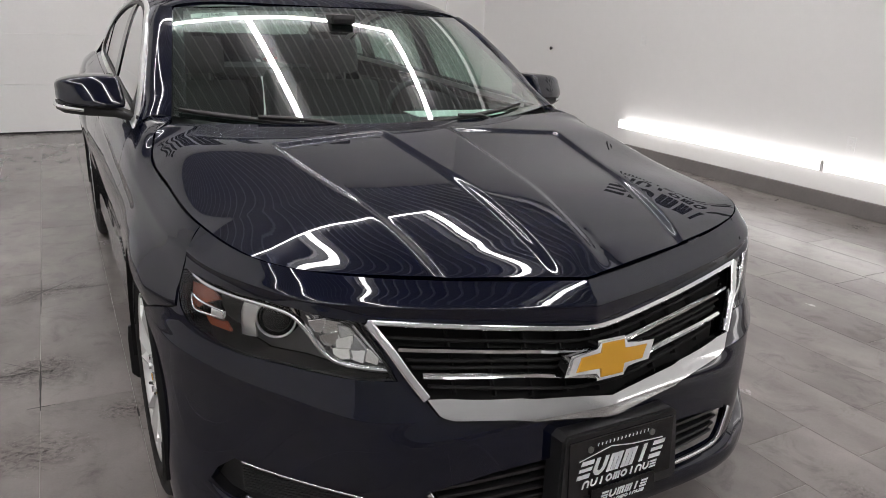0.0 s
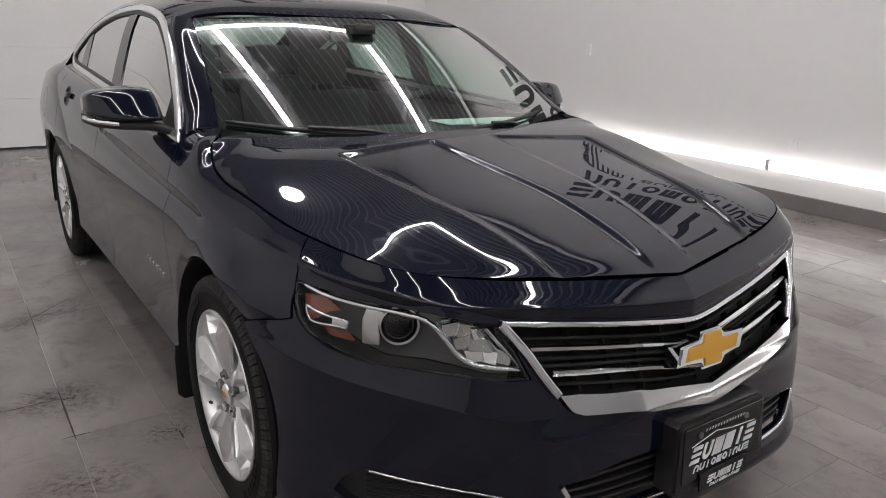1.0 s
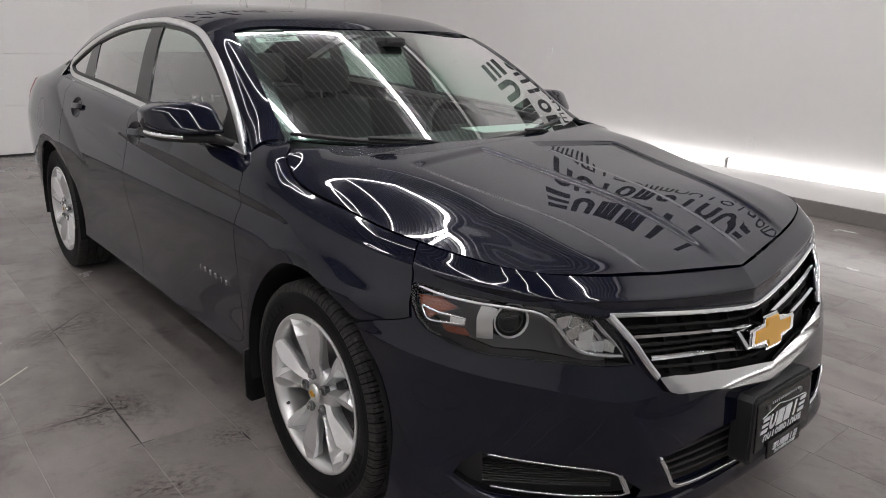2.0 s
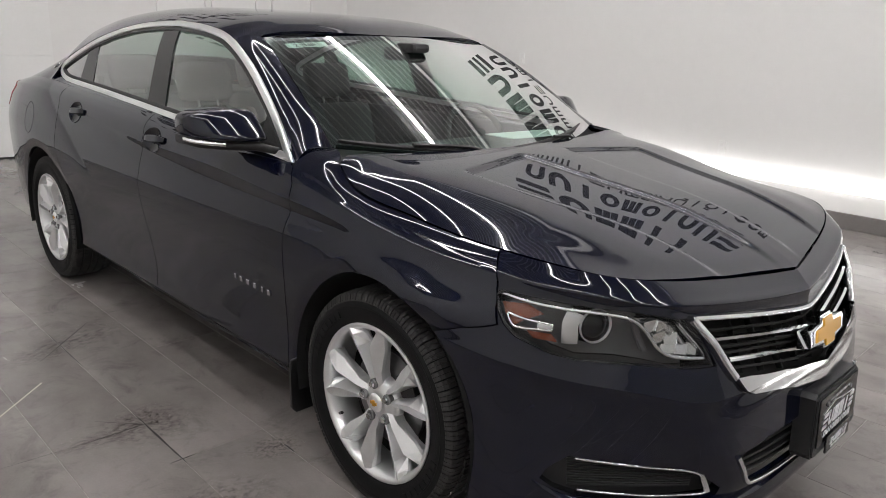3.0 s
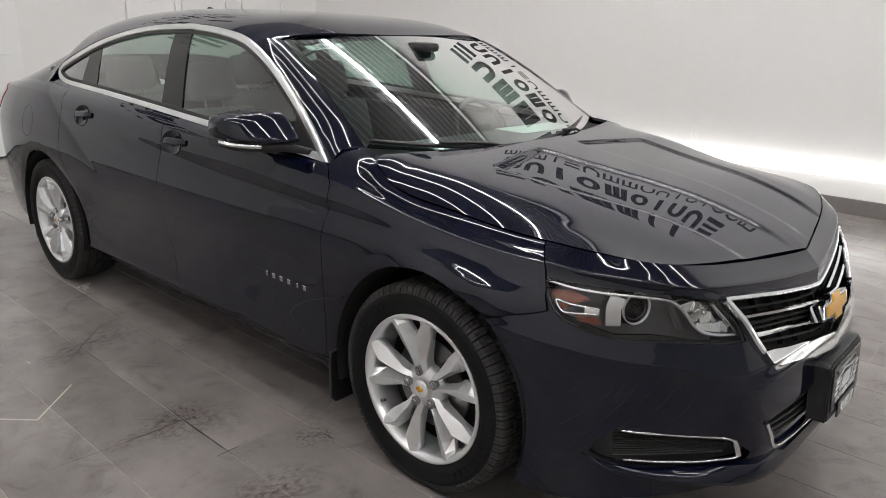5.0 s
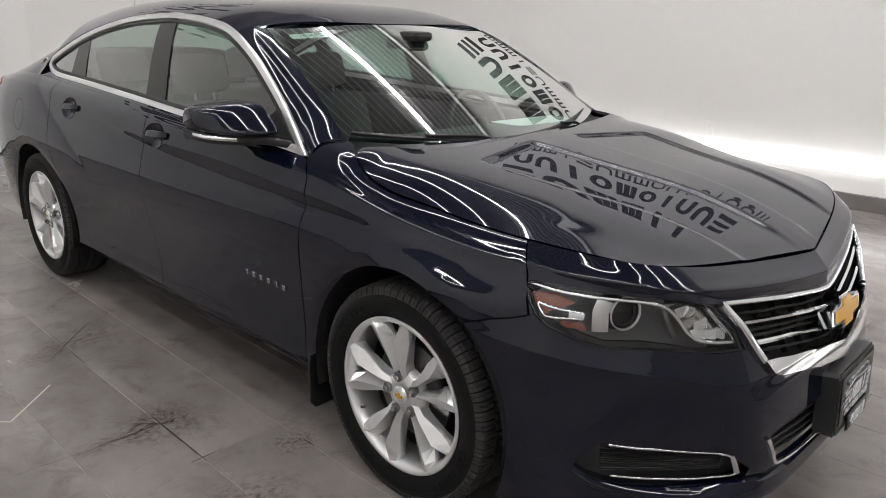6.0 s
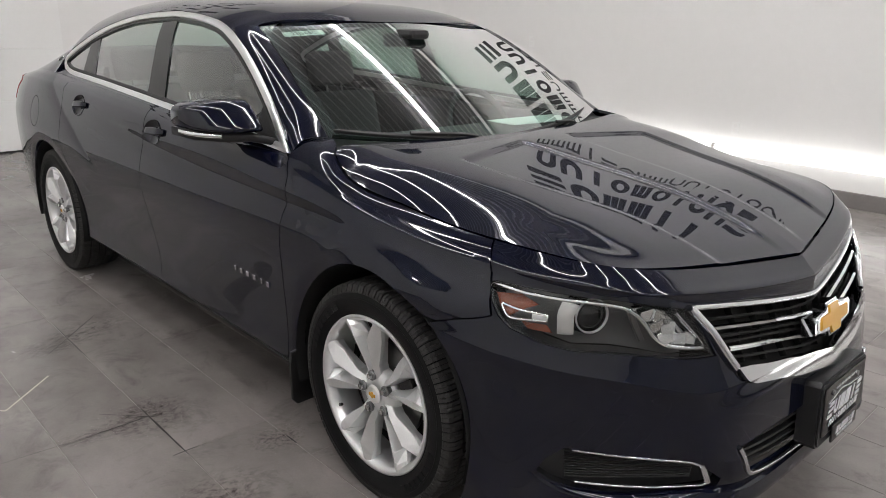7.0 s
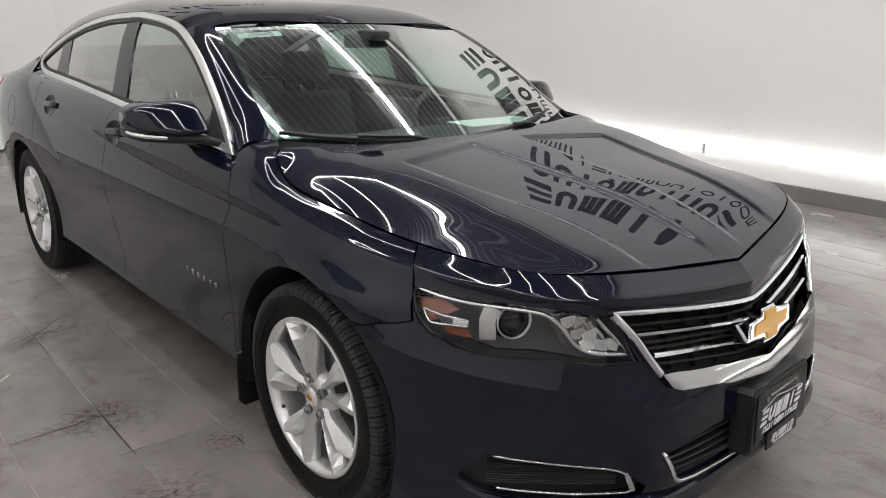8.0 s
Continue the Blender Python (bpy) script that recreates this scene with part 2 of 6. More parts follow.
def hermite(xk, yk):
    """Cubic through the knots that never overshoots."""
    x, y = np.asarray(xk, float), np.asarray(yk, float)
    h = np.diff(x)
    d = np.diff(y) / h
    m = np.zeros_like(y)
    m[0], m[-1] = d[0], d[-1]
    for i in range(1, len(x) - 1):
        if d[i - 1] * d[i] > 0:
            w1, w2 = 2 * h[i] + h[i - 1], h[i] + 2 * h[i - 1]
            m[i] = (w1 + w2) / (w1 / d[i - 1] + w2 / d[i])

    def f(t):
        t = np.clip(np.asarray(t, float), x[0], x[-1])
        i = np.clip(np.searchsorted(x, t) - 1, 0, len(x) - 2)
        s = (t - x[i]) / h[i]
        return (2 * s**3 - 3 * s**2 + 1) * y[i] + (s**3 - 2 * s**2 + s) * h[i] * m[i] + (3 * s**2 - 2 * s**3) * y[i + 1] + (s**3 - s**2) * h[i] * m[i + 1]
    return f


def smooth_line(pts, n, closed=False):
    """n points along a smooth curve through pts, even in length."""
    p = np.asarray(pts, float)
    if closed:
        p = np.vstack([p, p[:1]])
    s = np.r_[0, np.cumsum(np.linalg.norm(np.diff(p, axis=0), axis=1))]
    q = np.stack([hermite(s, p[:, k])(np.linspace(0, s[-1], n)) for k in range(p.shape[1])], 1)
    return q[:-1] if closed else q


def straight(pts, step, closed=True):
    """The same outline with points about a step apart."""
    p = [np.asarray(q, float) for q in pts]
    out = []
    for i in range(len(p) if closed else len(p) - 1):
        a, b = p[i], p[(i + 1) % len(p)]
        n = max(1, int(round(np.linalg.norm(b - a) / step)))
        out += [a + (b - a) * k / n for k in range(n)]
    if not closed:
        out.append(p[-1])
    return np.array(out)


def inside(pts, poly):
    x, y = pts[:, 0], pts[:, 1]
    c = np.zeros(len(pts), bool)
    px, py = poly[:, 0], poly[:, 1]
    j = len(poly) - 1
    for i in range(len(poly)):
        hit = ((py[i] > y) != (py[j] > y)) & (x < (px[j] - px[i]) * (y - py[i]) / (py[j] - py[i] + 1e-15) + px[i])
        c ^= hit
        j = i
    return c


def shrink(poly, d):
    """The closed outline moved inwards by d."""
    p = np.asarray(poly, float)
    area = 0.5 * np.sum(p[:, 0] * np.roll(p[:, 1], -1) - np.roll(p[:, 0], -1) * p[:, 1])
    t = np.roll(p, -1, 0) - np.roll(p, 1, 0)
    t /= np.linalg.norm(t, axis=1)[:, None] + 1e-12
    n = np.stack([-t[:, 1], t[:, 0]], 1) * np.sign(area)
    return p + n * d


CORE = np.array([0.0, 1.4, 0.55])


def panel(name, outline, fmap, step, material, parent, side=1, holes=(), thick=0.012, gap=0.0, lift=0.0, label="", eps=0.006, lines=()):
    """A sheet cut out of the surface fmap(p, q) -> (x, y, z) by an outline in p, q, with an edge of its own depth."""
    outline = np.asarray(outline, float)
    if gap:
        outline = shrink(outline, gap)
    loops = [outline] + [np.asarray(h, float) for h in holes]
    pts = [q for lp in loops for q in lp]
    edges, k = [], 0
    for lp in loops:
        edges += [(k + i, k + (i + 1) % len(lp)) for i in range(len(lp))]
        k += len(lp)
    for ln in lines:
        pts += list(np.asarray(ln, float))
        edges += [(k + i, k + i + 1) for i in range(len(ln) - 1)]
        k += len(ln)
    lo, hi = outline.min(0), outline.max(0)
    g = np.array([(x + (0.5 * step if j % 2 else 0), y) for j, y in enumerate(np.arange(lo[1] + step / 2, hi[1], step * 0.87)) for x in np.arange(lo[0] + step / 2, hi[0], step)])
    if len(g):
        ok = inside(g, outline)
        for h in loops[1:]:
            ok &= ~inside(g, h)
        g = g[ok]
        bd = np.array(pts)
        if len(g):
            near = np.array([np.min((bd[:, 0] - q[0])**2 + (bd[:, 1] - q[1])**2) for q in g])
            g = g[near > (0.45 * step)**2]
            pts = pts + list(g)
    res = delaunay_2d_cdt([Vector(q) for q in pts], edges, [], 0, 1e-7)
    P = np.array([tuple(v) for v in res[0]])
    tri = [f for f in res[2]]
    cen = np.array([P[list(f)].mean(0) for f in tri])
    ok = inside(cen, outline)
    for h in loops[1:]:
        ok &= ~inside(cen, h)
    tri = [f for f, o in zip(tri, ok) if o]
    X = fmap(P[:, 0], P[:, 1])
    du = fmap(P[:, 0] + eps, P[:, 1]) - fmap(P[:, 0] - eps, P[:, 1])
    dv = fmap(P[:, 0], P[:, 1] + eps) - fmap(P[:, 0], P[:, 1] - eps)
    N = np.cross(du, dv)
    N /= np.linalg.norm(N, axis=1)[:, None] + 1e-12
    s = np.sign(np.sum(N * (X - CORE), 1))
    N *= np.sign(np.median(s) or 1)
    X = X + N * lift
    fl = np.array([1.0 * side, 1, 1])
    X, N = X * fl, N * fl
    faces = []
    count = {}
    for f in tri:
        a, b, c = f
        if np.dot(np.cross(X[b] - X[a], X[c] - X[a]), N[a]) < 0:
            a, c = c, a
        faces.append((a, b, c))
        for e in ((a, b), (b, c), (c, a)):
            count[e] = count.get(e, 0) + 1
    verts, norms = list(X), list(N)
    if thick:
        top, bot = {}, {}
        rim = [e for e in count if (e[1], e[0]) not in count]
        acc = {}
        for a, b in rim:
            o = np.cross(X[b] - X[a], N[a])
            o = o / (np.linalg.norm(o) + 1e-12)
            acc[a] = acc.get(a, 0) + o
            acc[b] = acc.get(b, 0) + o
        for a, o in acc.items():
            o = o / (np.linalg.norm(o) + 1e-12)
            top[a] = len(verts)
            verts.append(X[a])
            norms.append(o)
            bot[a] = len(verts)
            verts.append(X[a] - N[a] * thick)
            norms.append(o)
        for a, b in rim:
            faces.append((top[b], top[a], bot[a], bot[b]))
    return mesh_object(name, verts, faces, material, parent, label, normals=norms)


def sweep(name, path, up, profile, material, parent=None, closed=False, side=1, label="", smooth=True, caps=True):
    """A profile [(across, up)] carried along a path with an up direction at each point; the end sections are filled."""
    p, u = np.asarray(path, float), np.asarray(up, float)
    if u.ndim == 1:
        u = np.tile(u, (len(p), 1))
    if closed:
        t = np.roll(p, -1, 0) - np.roll(p, 1, 0)
    else:
        t = np.gradient(p, axis=0)
    t /= np.linalg.norm(t, axis=1)[:, None]
    w = np.cross(t, u)
    w /= np.linalg.norm(w, axis=1)[:, None]
    u = np.cross(w, t)
    if not callable(profile):
        prof = lambda s: profile
    else:
        prof = profile
    v, f = [], []
    n = len(p)
    for i in range(n):
        for a, b in prof(i / max(1, n - 1)):
            v.append(p[i] + w[i] * a + u[i] * b)
    m = len(prof(0))
    for i in range(n if closed else n - 1):
        k = (i + 1) % n
        for j in range(m):
            l = (j + 1) % m
            f.append((i * m + j, i * m + l, k * m + l, k * m + j))
    if not closed and caps:
        f += [tuple(range(m))[::-1], tuple((n - 1) * m + j for j in range(m))]
    v = np.array(v) * np.array([side, 1, 1])
    bm = bmesh.new()
    vs = [bm.verts.new(q) for q in v]
    for q in f:
        try:
            bm.faces.new([vs[j] for j in q])
        except ValueError:
            pass
    return part(name, bm, material, parent, label, angle=35 if smooth else None)


def rounded(w, h, r, n=4):
    """A rounded rectangle as a profile, w wide and h high about its middle."""
    out = []
    for cx, cy, a0 in ((w / 2 - r, h / 2 - r, 0), (-w / 2 + r, h / 2 - r, 90), (-w / 2 + r, -h / 2 + r, 180), (w / 2 - r, -h / 2 + r, 270)):
        out += [(cx + r * math.cos(radians(a0 + 90 * i / n)), cy + r * math.sin(radians(a0 + 90 * i / n))) for i in range(n + 1)]
    return out


def loft(name, rows, material, parent, side=1, label="", smooth=True, thick=0.0):
    """A sheet through rows of points, each row of the same length."""
    r = np.asarray(rows, float) * np.array([side, 1, 1])
    a, b = r.shape[:2]
    bm = bmesh.new()
    v = [[bm.verts.new(r[i, j]) for j in range(b)] for i in range(a)]
    for i in range(a - 1):
        for j in range(b - 1):
            bm.faces.new((v[i][j], v[i][j + 1], v[i + 1][j + 1], v[i + 1][j]))
    bmesh.ops.recalc_face_normals(bm, faces=bm.faces)
    if thick:
        bmesh.ops.solidify(bm, geom=list(bm.faces), thickness=thick)
    return part(name, bm, material, parent, label, smooth=smooth)


# ---- the room ----
def slab(name, lo, hi, material, label, category="", kind="structure", bevel=0.0, parent=None):
    bm = bmesh.new()
    box(bm, lo, hi, bevel=bevel)
    ob = part(name, bm, material, parent, label)
    return tagged(ob, label, category or name.split("_")[0], "", kind)


T = 0.15
slab("floor", (ROOM_L, ROOM_F, -0.12), (ROOM_R, ROOM_B, -0.002), GROUT, "pale grey grout bed under grey plank tiles", "floor")
floor = bpy.data.objects["floor"]
slab("wall_north", (ROOM_L - T, ROOM_B, -0.12), (ROOM_R + T, ROOM_B + T, ROOM_H), WALLPAINT, "plain white painted end wall", "wall")
slab("wall_south", (ROOM_L - T, ROOM_F - T, -0.12), (ROOM_R + T, ROOM_F, ROOM_H), GREYWALL, "unseen wall behind the walk, its grey set for reflections in the bumper", "wall")
slab("wall_east", (ROOM_R, ROOM_F, -0.12), (ROOM_R + T, ROOM_B, ROOM_H), WALLPAINT, "white painted wall with a light tube along its foot", "wall")
slab("wall_west", (ROOM_L - T, ROOM_F, -0.12), (ROOM_L, ROOM_B, ROOM_H), WALLPAINT, "white painted side wall", "wall")

# ribbed steel ceiling: ribs run along the room
slab("ceiling", (ROOM_L, ROOM_F, ROOM_H), (ROOM_R, ROOM_B, ROOM_H + 0.1), CEILSTEEL, "dark grey ribbed steel ceiling", "ceiling")
x = ROOM_L + 0.1
while x < ROOM_R - 0.05:
    bm = bmesh.new()
    box(bm, (x - 0.010, ROOM_F, ROOM_H - 0.035), (x + 0.010, ROOM_B, ROOM_H))
    part("rib", bm, RIB_GLINT, bpy.data.objects["ceiling"])
    x += 0.155

# kerb along the east wall's foot
slab("baseboard", (ROOM_R - 0.035, ROOM_F, 0.0), (ROOM_R - 0.002, 4.6, 0.13), KERB, "dark grey-brown painted base strip along the white wall", "baseboard", bevel=0.006)

slab("baseboard", (ROOM_L + 0.002, ROOM_F, 0.0), (ROOM_L + 0.035, ROOM_B - 0.04, 0.13), KERB, "dark grey-brown painted base strip along the side wall", "baseboard", bevel=0.006)


def tube_light(y0, y1):
    e = tagged(new("tube_light"), "glowing white light tube fixed low along the white wall", "light tube", "tube lights along the wall")
    e.location = (ROOM_R - 0.07, y0, 0.345)
    p = [(0, 0.02, 0), (0, y1 - y0 - 0.02, 0)]
    sweep("diffuser", p, (0, 0, 1), rounded(0.055, 0.085, 0.026), TUBE, e, label="glowing white diffuser")
    for yy in (0.0, y1 - y0 - 0.015):
        bm = bmesh.new()
        box(bm, (-0.03, yy, -0.045), (0.03, yy + 0.015, 0.045), bevel=0.004)
        part("end_cap", bm, WALLPAINT, e)
    bm = bmesh.new()
    box(bm, (0.03, 0.1, -0.02), (0.068, y1 - y0 - 0.1, 0.02))
    part("bracket", bm, WALLPAINT, e)
    return e


for a, b in ((1.6, 4.05), (-0.86, 1.595), (-3.32, -0.865), (-5.78, -3.325)):
    tube_light(a, b)


def ceiling_strip(x0, y0, x1, y1, glow=STRIP):
    e = tagged(new("ceiling_light"), "long glowing white strip light under the ribbed ceiling", "strip light", "ceiling strip lights")
    e.location = (x0, y0, 5.42)
    d = np.array([x1 - x0, y1 - y0, 0.0])
    sweep("diffuser", [0 * d, d], (0, 0, 1), rounded(0.09, 0.03, 0.012), glow, e, label="glowing white diffuser")
    for k in (0.02, 0.35, 0.65, 0.98):
        bm = bmesh.new()
        cyl(bm, d * k + np.array([0, 0, 0.02]), d * k + np.array([0, 0, ROOM_H - 5.42 - 0.03]), 0.004, n=6)
        part("hanger_wire", bm, STEEL, e)
    sweep("housing", [np.array([0, 0, 0.022]), d + np.array([0, 0, 0.022])], (0, 0, 1), rounded(0.07, 0.012, 0.003), WALLPAINT, e)
    return e


# the strip at x -4.15 is unseen, added for light and symmetry
for s in ((-4.15, -6.0, -4.15, 4.05), (-1.85, -6.0, -1.85, 4.05), (0.45, -6.0, 0.45, 4.05), (2.75, -6.0, 2.75, 4.05), (4.2, -6.0, 4.2, 6.5, STRIP_WALL), (-4.1, 4.12, 2.8, 4.12), (-4.1, -6.1, 2.8, -6.1)):
    ceiling_strip(*s)


def outlet(y, z):
    e = tagged(new("wall_outlet"), "small white wall socket on the white wall", "socket", "wall sockets")
    e.location = (ROOM_R - 0.004, y, z)
    bm = bmesh.new()
    box(bm, (-0.004, -0.036, -0.058), (0.004, 0.036, 0.058), bevel=0.003)
    part("cover_plate", bm, DOORWHITE, e)
    for dz in (-0.022, 0.022):
        bm = bmesh.new()
        box(bm, (-0.007, -0.016, dz - 0.015), (-0.003, 0.016, dz + 0.015), bevel=0.002)
        part("socket_face", bm, WALLPAINT, e, "slightly darker socket face")


outlet(1.45, 0.535)
outlet(3.9, 1.22)

# overhead door in the end wall
door = tagged(new("overhead_door"), "white sectional overhead door in the end wall, closed", "garage door")
door.location = (-1.6, ROOM_B - 0.02, 0)
for i in range(7):
    bm = bmesh.new()
    box(bm, (-2.1, -0.03, 0.53 * i + 0.001), (2.1, 0.012, 0.53 * i + 0.529), bevel=0.0025)
    part("panel", bm, DOORWHITE, door)
bm = bmesh.new()
box(bm, (-2.1, -0.035, -0.0), (2.1, -0.031, 0.02))
part("bottom_seal", bm, BLACK, door, "black rubber seal")


def wall_panel(x0, x1, z0, z1):
    e = tagged(new("wall_panel"), "plain white framed panel on the white end wall", "wall panel", "wall panels")
    e.location = (x0, ROOM_B - 0.001, z0)
    w, h = x1 - x0, z1 - z0
    bm = bmesh.new()
    box(bm, (0.03, -0.012, 0.03), (w - 0.03, 0.0, h - 0.03))
    part("panel_face", bm, DOORWHITE, e)
    for lo, hi in (((0, -0.03, 0), (0.03, 0, h)), ((w - 0.03, -0.03, 0), (w, 0, h)), ((0.03, -0.03, 0), (w - 0.03, 0, 0.03)), ((0.03, -0.03, h - 0.03), (w - 0.03, 0, h))):
        bm = bmesh.new()
        box(bm, lo, hi, bevel=0.003)
        part("frame_strip", bm, DOORWHITE, e)


wall_panel(1.67, 2.30, 1.42, 2.62)
wall_panel(2.36, 2.99, 1.42, 2.62)
wall_panel(3.20, 3.83, 1.42, 2.62)

# a small dark dot on the east wall, shaped as a round knob
e = tagged(new("dark_wall_knob"), "small dark round knob on the white wall", "coat hook")
e.location = (ROOM_R - 0.001, 5.485, 1.066)
bm = bmesh.new()
cyl(bm, (0, 0, 0), (-0.012, 0, 0), 0.012, n=16)
part("stem", bm, STEEL, e)
bm = bmesh.new()
bmesh.ops.create_uvsphere(bm, u_segments=16, v_segments=10, radius=0.021, matrix=Matrix.Translation((-0.022, 0, 0)) @ Matrix.Diagonal((0.6, 1, 1, 1)))
part("head", bm, BLACK, e, smooth=True)


# ---- the car: its surfaces (half body, x >= 0; it faces -y; the front axle stands at y = 0) ----
def line(*knots):
    k = np.array(knots, float)
    return cubic(k[:, 0], k[:, 1:])


step_up = lambda t: np.clip(t, 0, 1)**2 * (3 - 2 * np.clip(t, 0, 1))
# lines along the body side, from the top edge to the sill: y, then x and z
SIDE_LINES = [
    line((-0.45, 0.768, 0.876), (-0.27, 0.802, 0.889), (-0.15, 0.811, 0.901), (-0.05, 0.816, 0.911), (0.05, 0.823, 0.921), (0.12, 0.827, 0.932), (0.18, 0.825, 0.947), (0.24, 0.815, 0.967), (0.27, 0.810, 0.980), (0.30, 0.812, 0.986), (0.40, 0.825, 0.988), (0.5, 0.838, 0.984), (1.19, 0.836, 1.014), (1.75, 0.828, 1.045), (2.3, 0.818, 1.070), (2.75, 0.804, 1.088), (3.05, 0.795, 1.098), (3.3, 0.780, 1.085), (3.7, 0.735, 1.045), (4.12, 0.64, 0.995)),
    line((-0.45, 0.800, 0.841), (-0.27, 0.837, 0.852), (-0.11, 0.850, 0.868), (0.03, 0.859, 0.886), (0.17, 0.866, 0.910), (0.31, 0.868, 0.938), (0.5, 0.869, 0.960), (1.2, 0.872, 0.990), (1.75, 0.870, 1.010), (2.4, 0.866, 1.035), (2.9, 0.855, 1.055), (3.3, 0.84, 1.05), (3.75, 0.80, 1.02), (4.12, 0.70, 0.985)),
    line((-0.45, 0.812, 0.826), (-0.27, 0.849, 0.837), (-0.11, 0.863, 0.853), (0.03, 0.872, 0.871), (0.17, 0.878, 0.895), (0.31, 0.880, 0.922), (0.5, 0.880, 0.943), (1.2, 0.883, 0.972), (1.75, 0.881, 0.992), (2.4, 0.877, 1.017), (2.9, 0.868, 1.035), (3.3, 0.852, 1.03), (3.75, 0.81, 1.0), (4.12, 0.71, 0.965)),
    line((-0.45, 0.830, 0.791), (-0.27, 0.860, 0.800), (0.0, 0.885, 0.832), (0.14, 0.893, 0.853), (0.285, 0.898, 0.870), (0.51, 0.8995, 0.884), (0.876, 0.899, 0.912), (1.5, 0.899, 0.930), (2.1, 0.895, 0.960), (2.5, 0.894, 0.965), (2.9, 0.890, 0.975), (3.3, 0.874, 0.985), (3.75, 0.832, 0.965), (4.12, 0.732, 0.935)),
    line((-0.45, 0.837, 0.772), (-0.27, 0.869, 0.779), (0.0, 0.893, 0.812), (0.14, 0.8930, 0.838), (0.285, 0.8925, 0.845), (0.51, 0.8920, 0.851), (0.876, 0.8915, 0.862), (1.5, 0.8960, 0.905), (2.1, 0.898, 0.950), (2.5, 0.898, 0.950), (2.9, 0.896, 0.95), (3.3, 0.882, 0.96), (3.75, 0.838, 0.945), (4.12, 0.738, 0.92)),
    line((-0.45, 0.846, 0.755), (-0.27, 0.878, 0.762), (0.0, 0.904, 0.785), (0.25, 0.9085, 0.80), (0.5, 0.910, 0.805), (0.876, 0.9105, 0.812), (1.5, 0.911, 0.83), (2.1, 0.911, 0.85), (2.5, 0.912, 0.86), (2.9, 0.914, 0.87), (3.3, 0.901, 0.89), (3.75, 0.858, 0.88), (4.12, 0.758, 0.86)),
    line((-0.45, 0.852, 0.735), (-0.27, 0.888, 0.745), (0.0, 0.912, 0.76), (0.25, 0.917, 0.762), (0.5, 0.919, 0.758), (1.2, 0.922, 0.752), (1.75, 0.922, 0.755), (2.4, 0.924, 0.77), (2.9, 0.926, 0.80), (3.3, 0.912, 0.83), (3.75, 0.87, 0.83), (4.12, 0.775, 0.81)),
    line((-0.45, 0.866, 0.68), (-0.27, 0.902, 0.69), (0.0, 0.922, 0.70), (0.25, 0.918, 0.70), (0.5, 0.916, 0.70), (1.2, 0.918, 0.69), (1.75, 0.919, 0.69), (2.4, 0.923, 0.70), (2.9, 0.928, 0.72), (3.3, 0.915, 0.74), (3.75, 0.873, 0.74), (4.12, 0.785, 0.72)),
    line((-0.45, 0.888, 0.57), (-0.27, 0.918, 0.57), (0.0, 0.924, 0.57), (0.5, 0.901, 0.55), (1.2, 0.896, 0.53), (1.75, 0.896, 0.53), (2.4, 0.908, 0.55), (2.9, 0.924, 0.57), (3.3, 0.91, 0.58), (3.75, 0.868, 0.58), (4.12, 0.785, 0.56)),
    line((-0.45, 0.903, 0.40), (-0.27, 0.920, 0.40), (0.0, 0.918, 0.40), (0.5, 0.893, 0.39), (1.2, 0.886, 0.375), (1.75, 0.886, 0.375), (2.4, 0.899, 0.39), (2.9, 0.912, 0.40), (3.3, 0.895, 0.40), (3.75, 0.85, 0.40), (4.12, 0.77, 0.39)),
    line((-0.45, 0.905, 0.30), (-0.27, 0.915, 0.30), (0.0, 0.912, 0.30), (0.5, 0.896, 0.295), (1.2, 0.892, 0.29), (1.75, 0.892, 0.29), (2.4, 0.898, 0.295), (2.9, 0.90, 0.30), (3.3, 0.88, 0.30), (3.75, 0.83, 0.30), (4.12, 0.75, 0.30)),
    line((-0.45, 0.89, 0.20), (-0.27, 0.89, 0.20), (0.0, 0.87, 0.20), (0.5, 0.815, 0.195), (1.2, 0.80, 0.195), (1.75, 0.80, 0.195), (2.4, 0.815, 0.20), (2.9, 0.86, 0.20), (3.3, 0.84, 0.21), (3.75, 0.79, 0.23), (4.12, 0.71, 0.25)),
]
NY, NW = 640, 300
side_y = np.linspace(-0.45, 4.12, NY)
rows = np.stack([f(side_y) for f in SIDE_LINES], 1)
taper = hermite([0.0, 2.9, 3.2, 3.45, 3.75, 4.12], [1.0, 1.004, 1.006, 0.992, 0.935, 0.74])
rows[..., 0] *= taper(side_y)[:, None]
# flat facets beside the shoulder ridge: extra lines close to it
mix = lambda a, b, k: (rows[:, a] * (1 - k) + rows[:, b] * k)[:, None]
rows = np.concatenate([rows[:, :1], mix(0, 1, 0.45) + np.array([0, 0.0035]), mix(0, 1, 0.88) + np.array([0, 0.001]), rows[:, 1:3], mix(2, 3, 0.25), mix(2, 3, 0.9), rows[:, 3:4], mix(3, 4, 0.15), mix(3, 4, 0.85), rows[:, 4:]], 1)


def section_table(rows):
    """Points evenly spaced down each section, and their lengths."""
    tab, arc = np.zeros((NY, NW, 2)), np.zeros((NY, NW))
    for i in range(NY):
        s = np.r_[0, np.cumsum(np.linalg.norm(np.diff(rows[i], axis=0), axis=1))]
        q = np.linspace(0, s[-1], NW)
        tab[i] = np.stack([hermite(s, rows[i, :, 0])(q), hermite(s, rows[i, :, 1])(q)], 1)
        arc[i] = np.r_[0, np.cumsum(np.linalg.norm(np.diff(tab[i], axis=0), axis=1))]
    return tab, arc


side_tab, side_arc = section_table(rows)
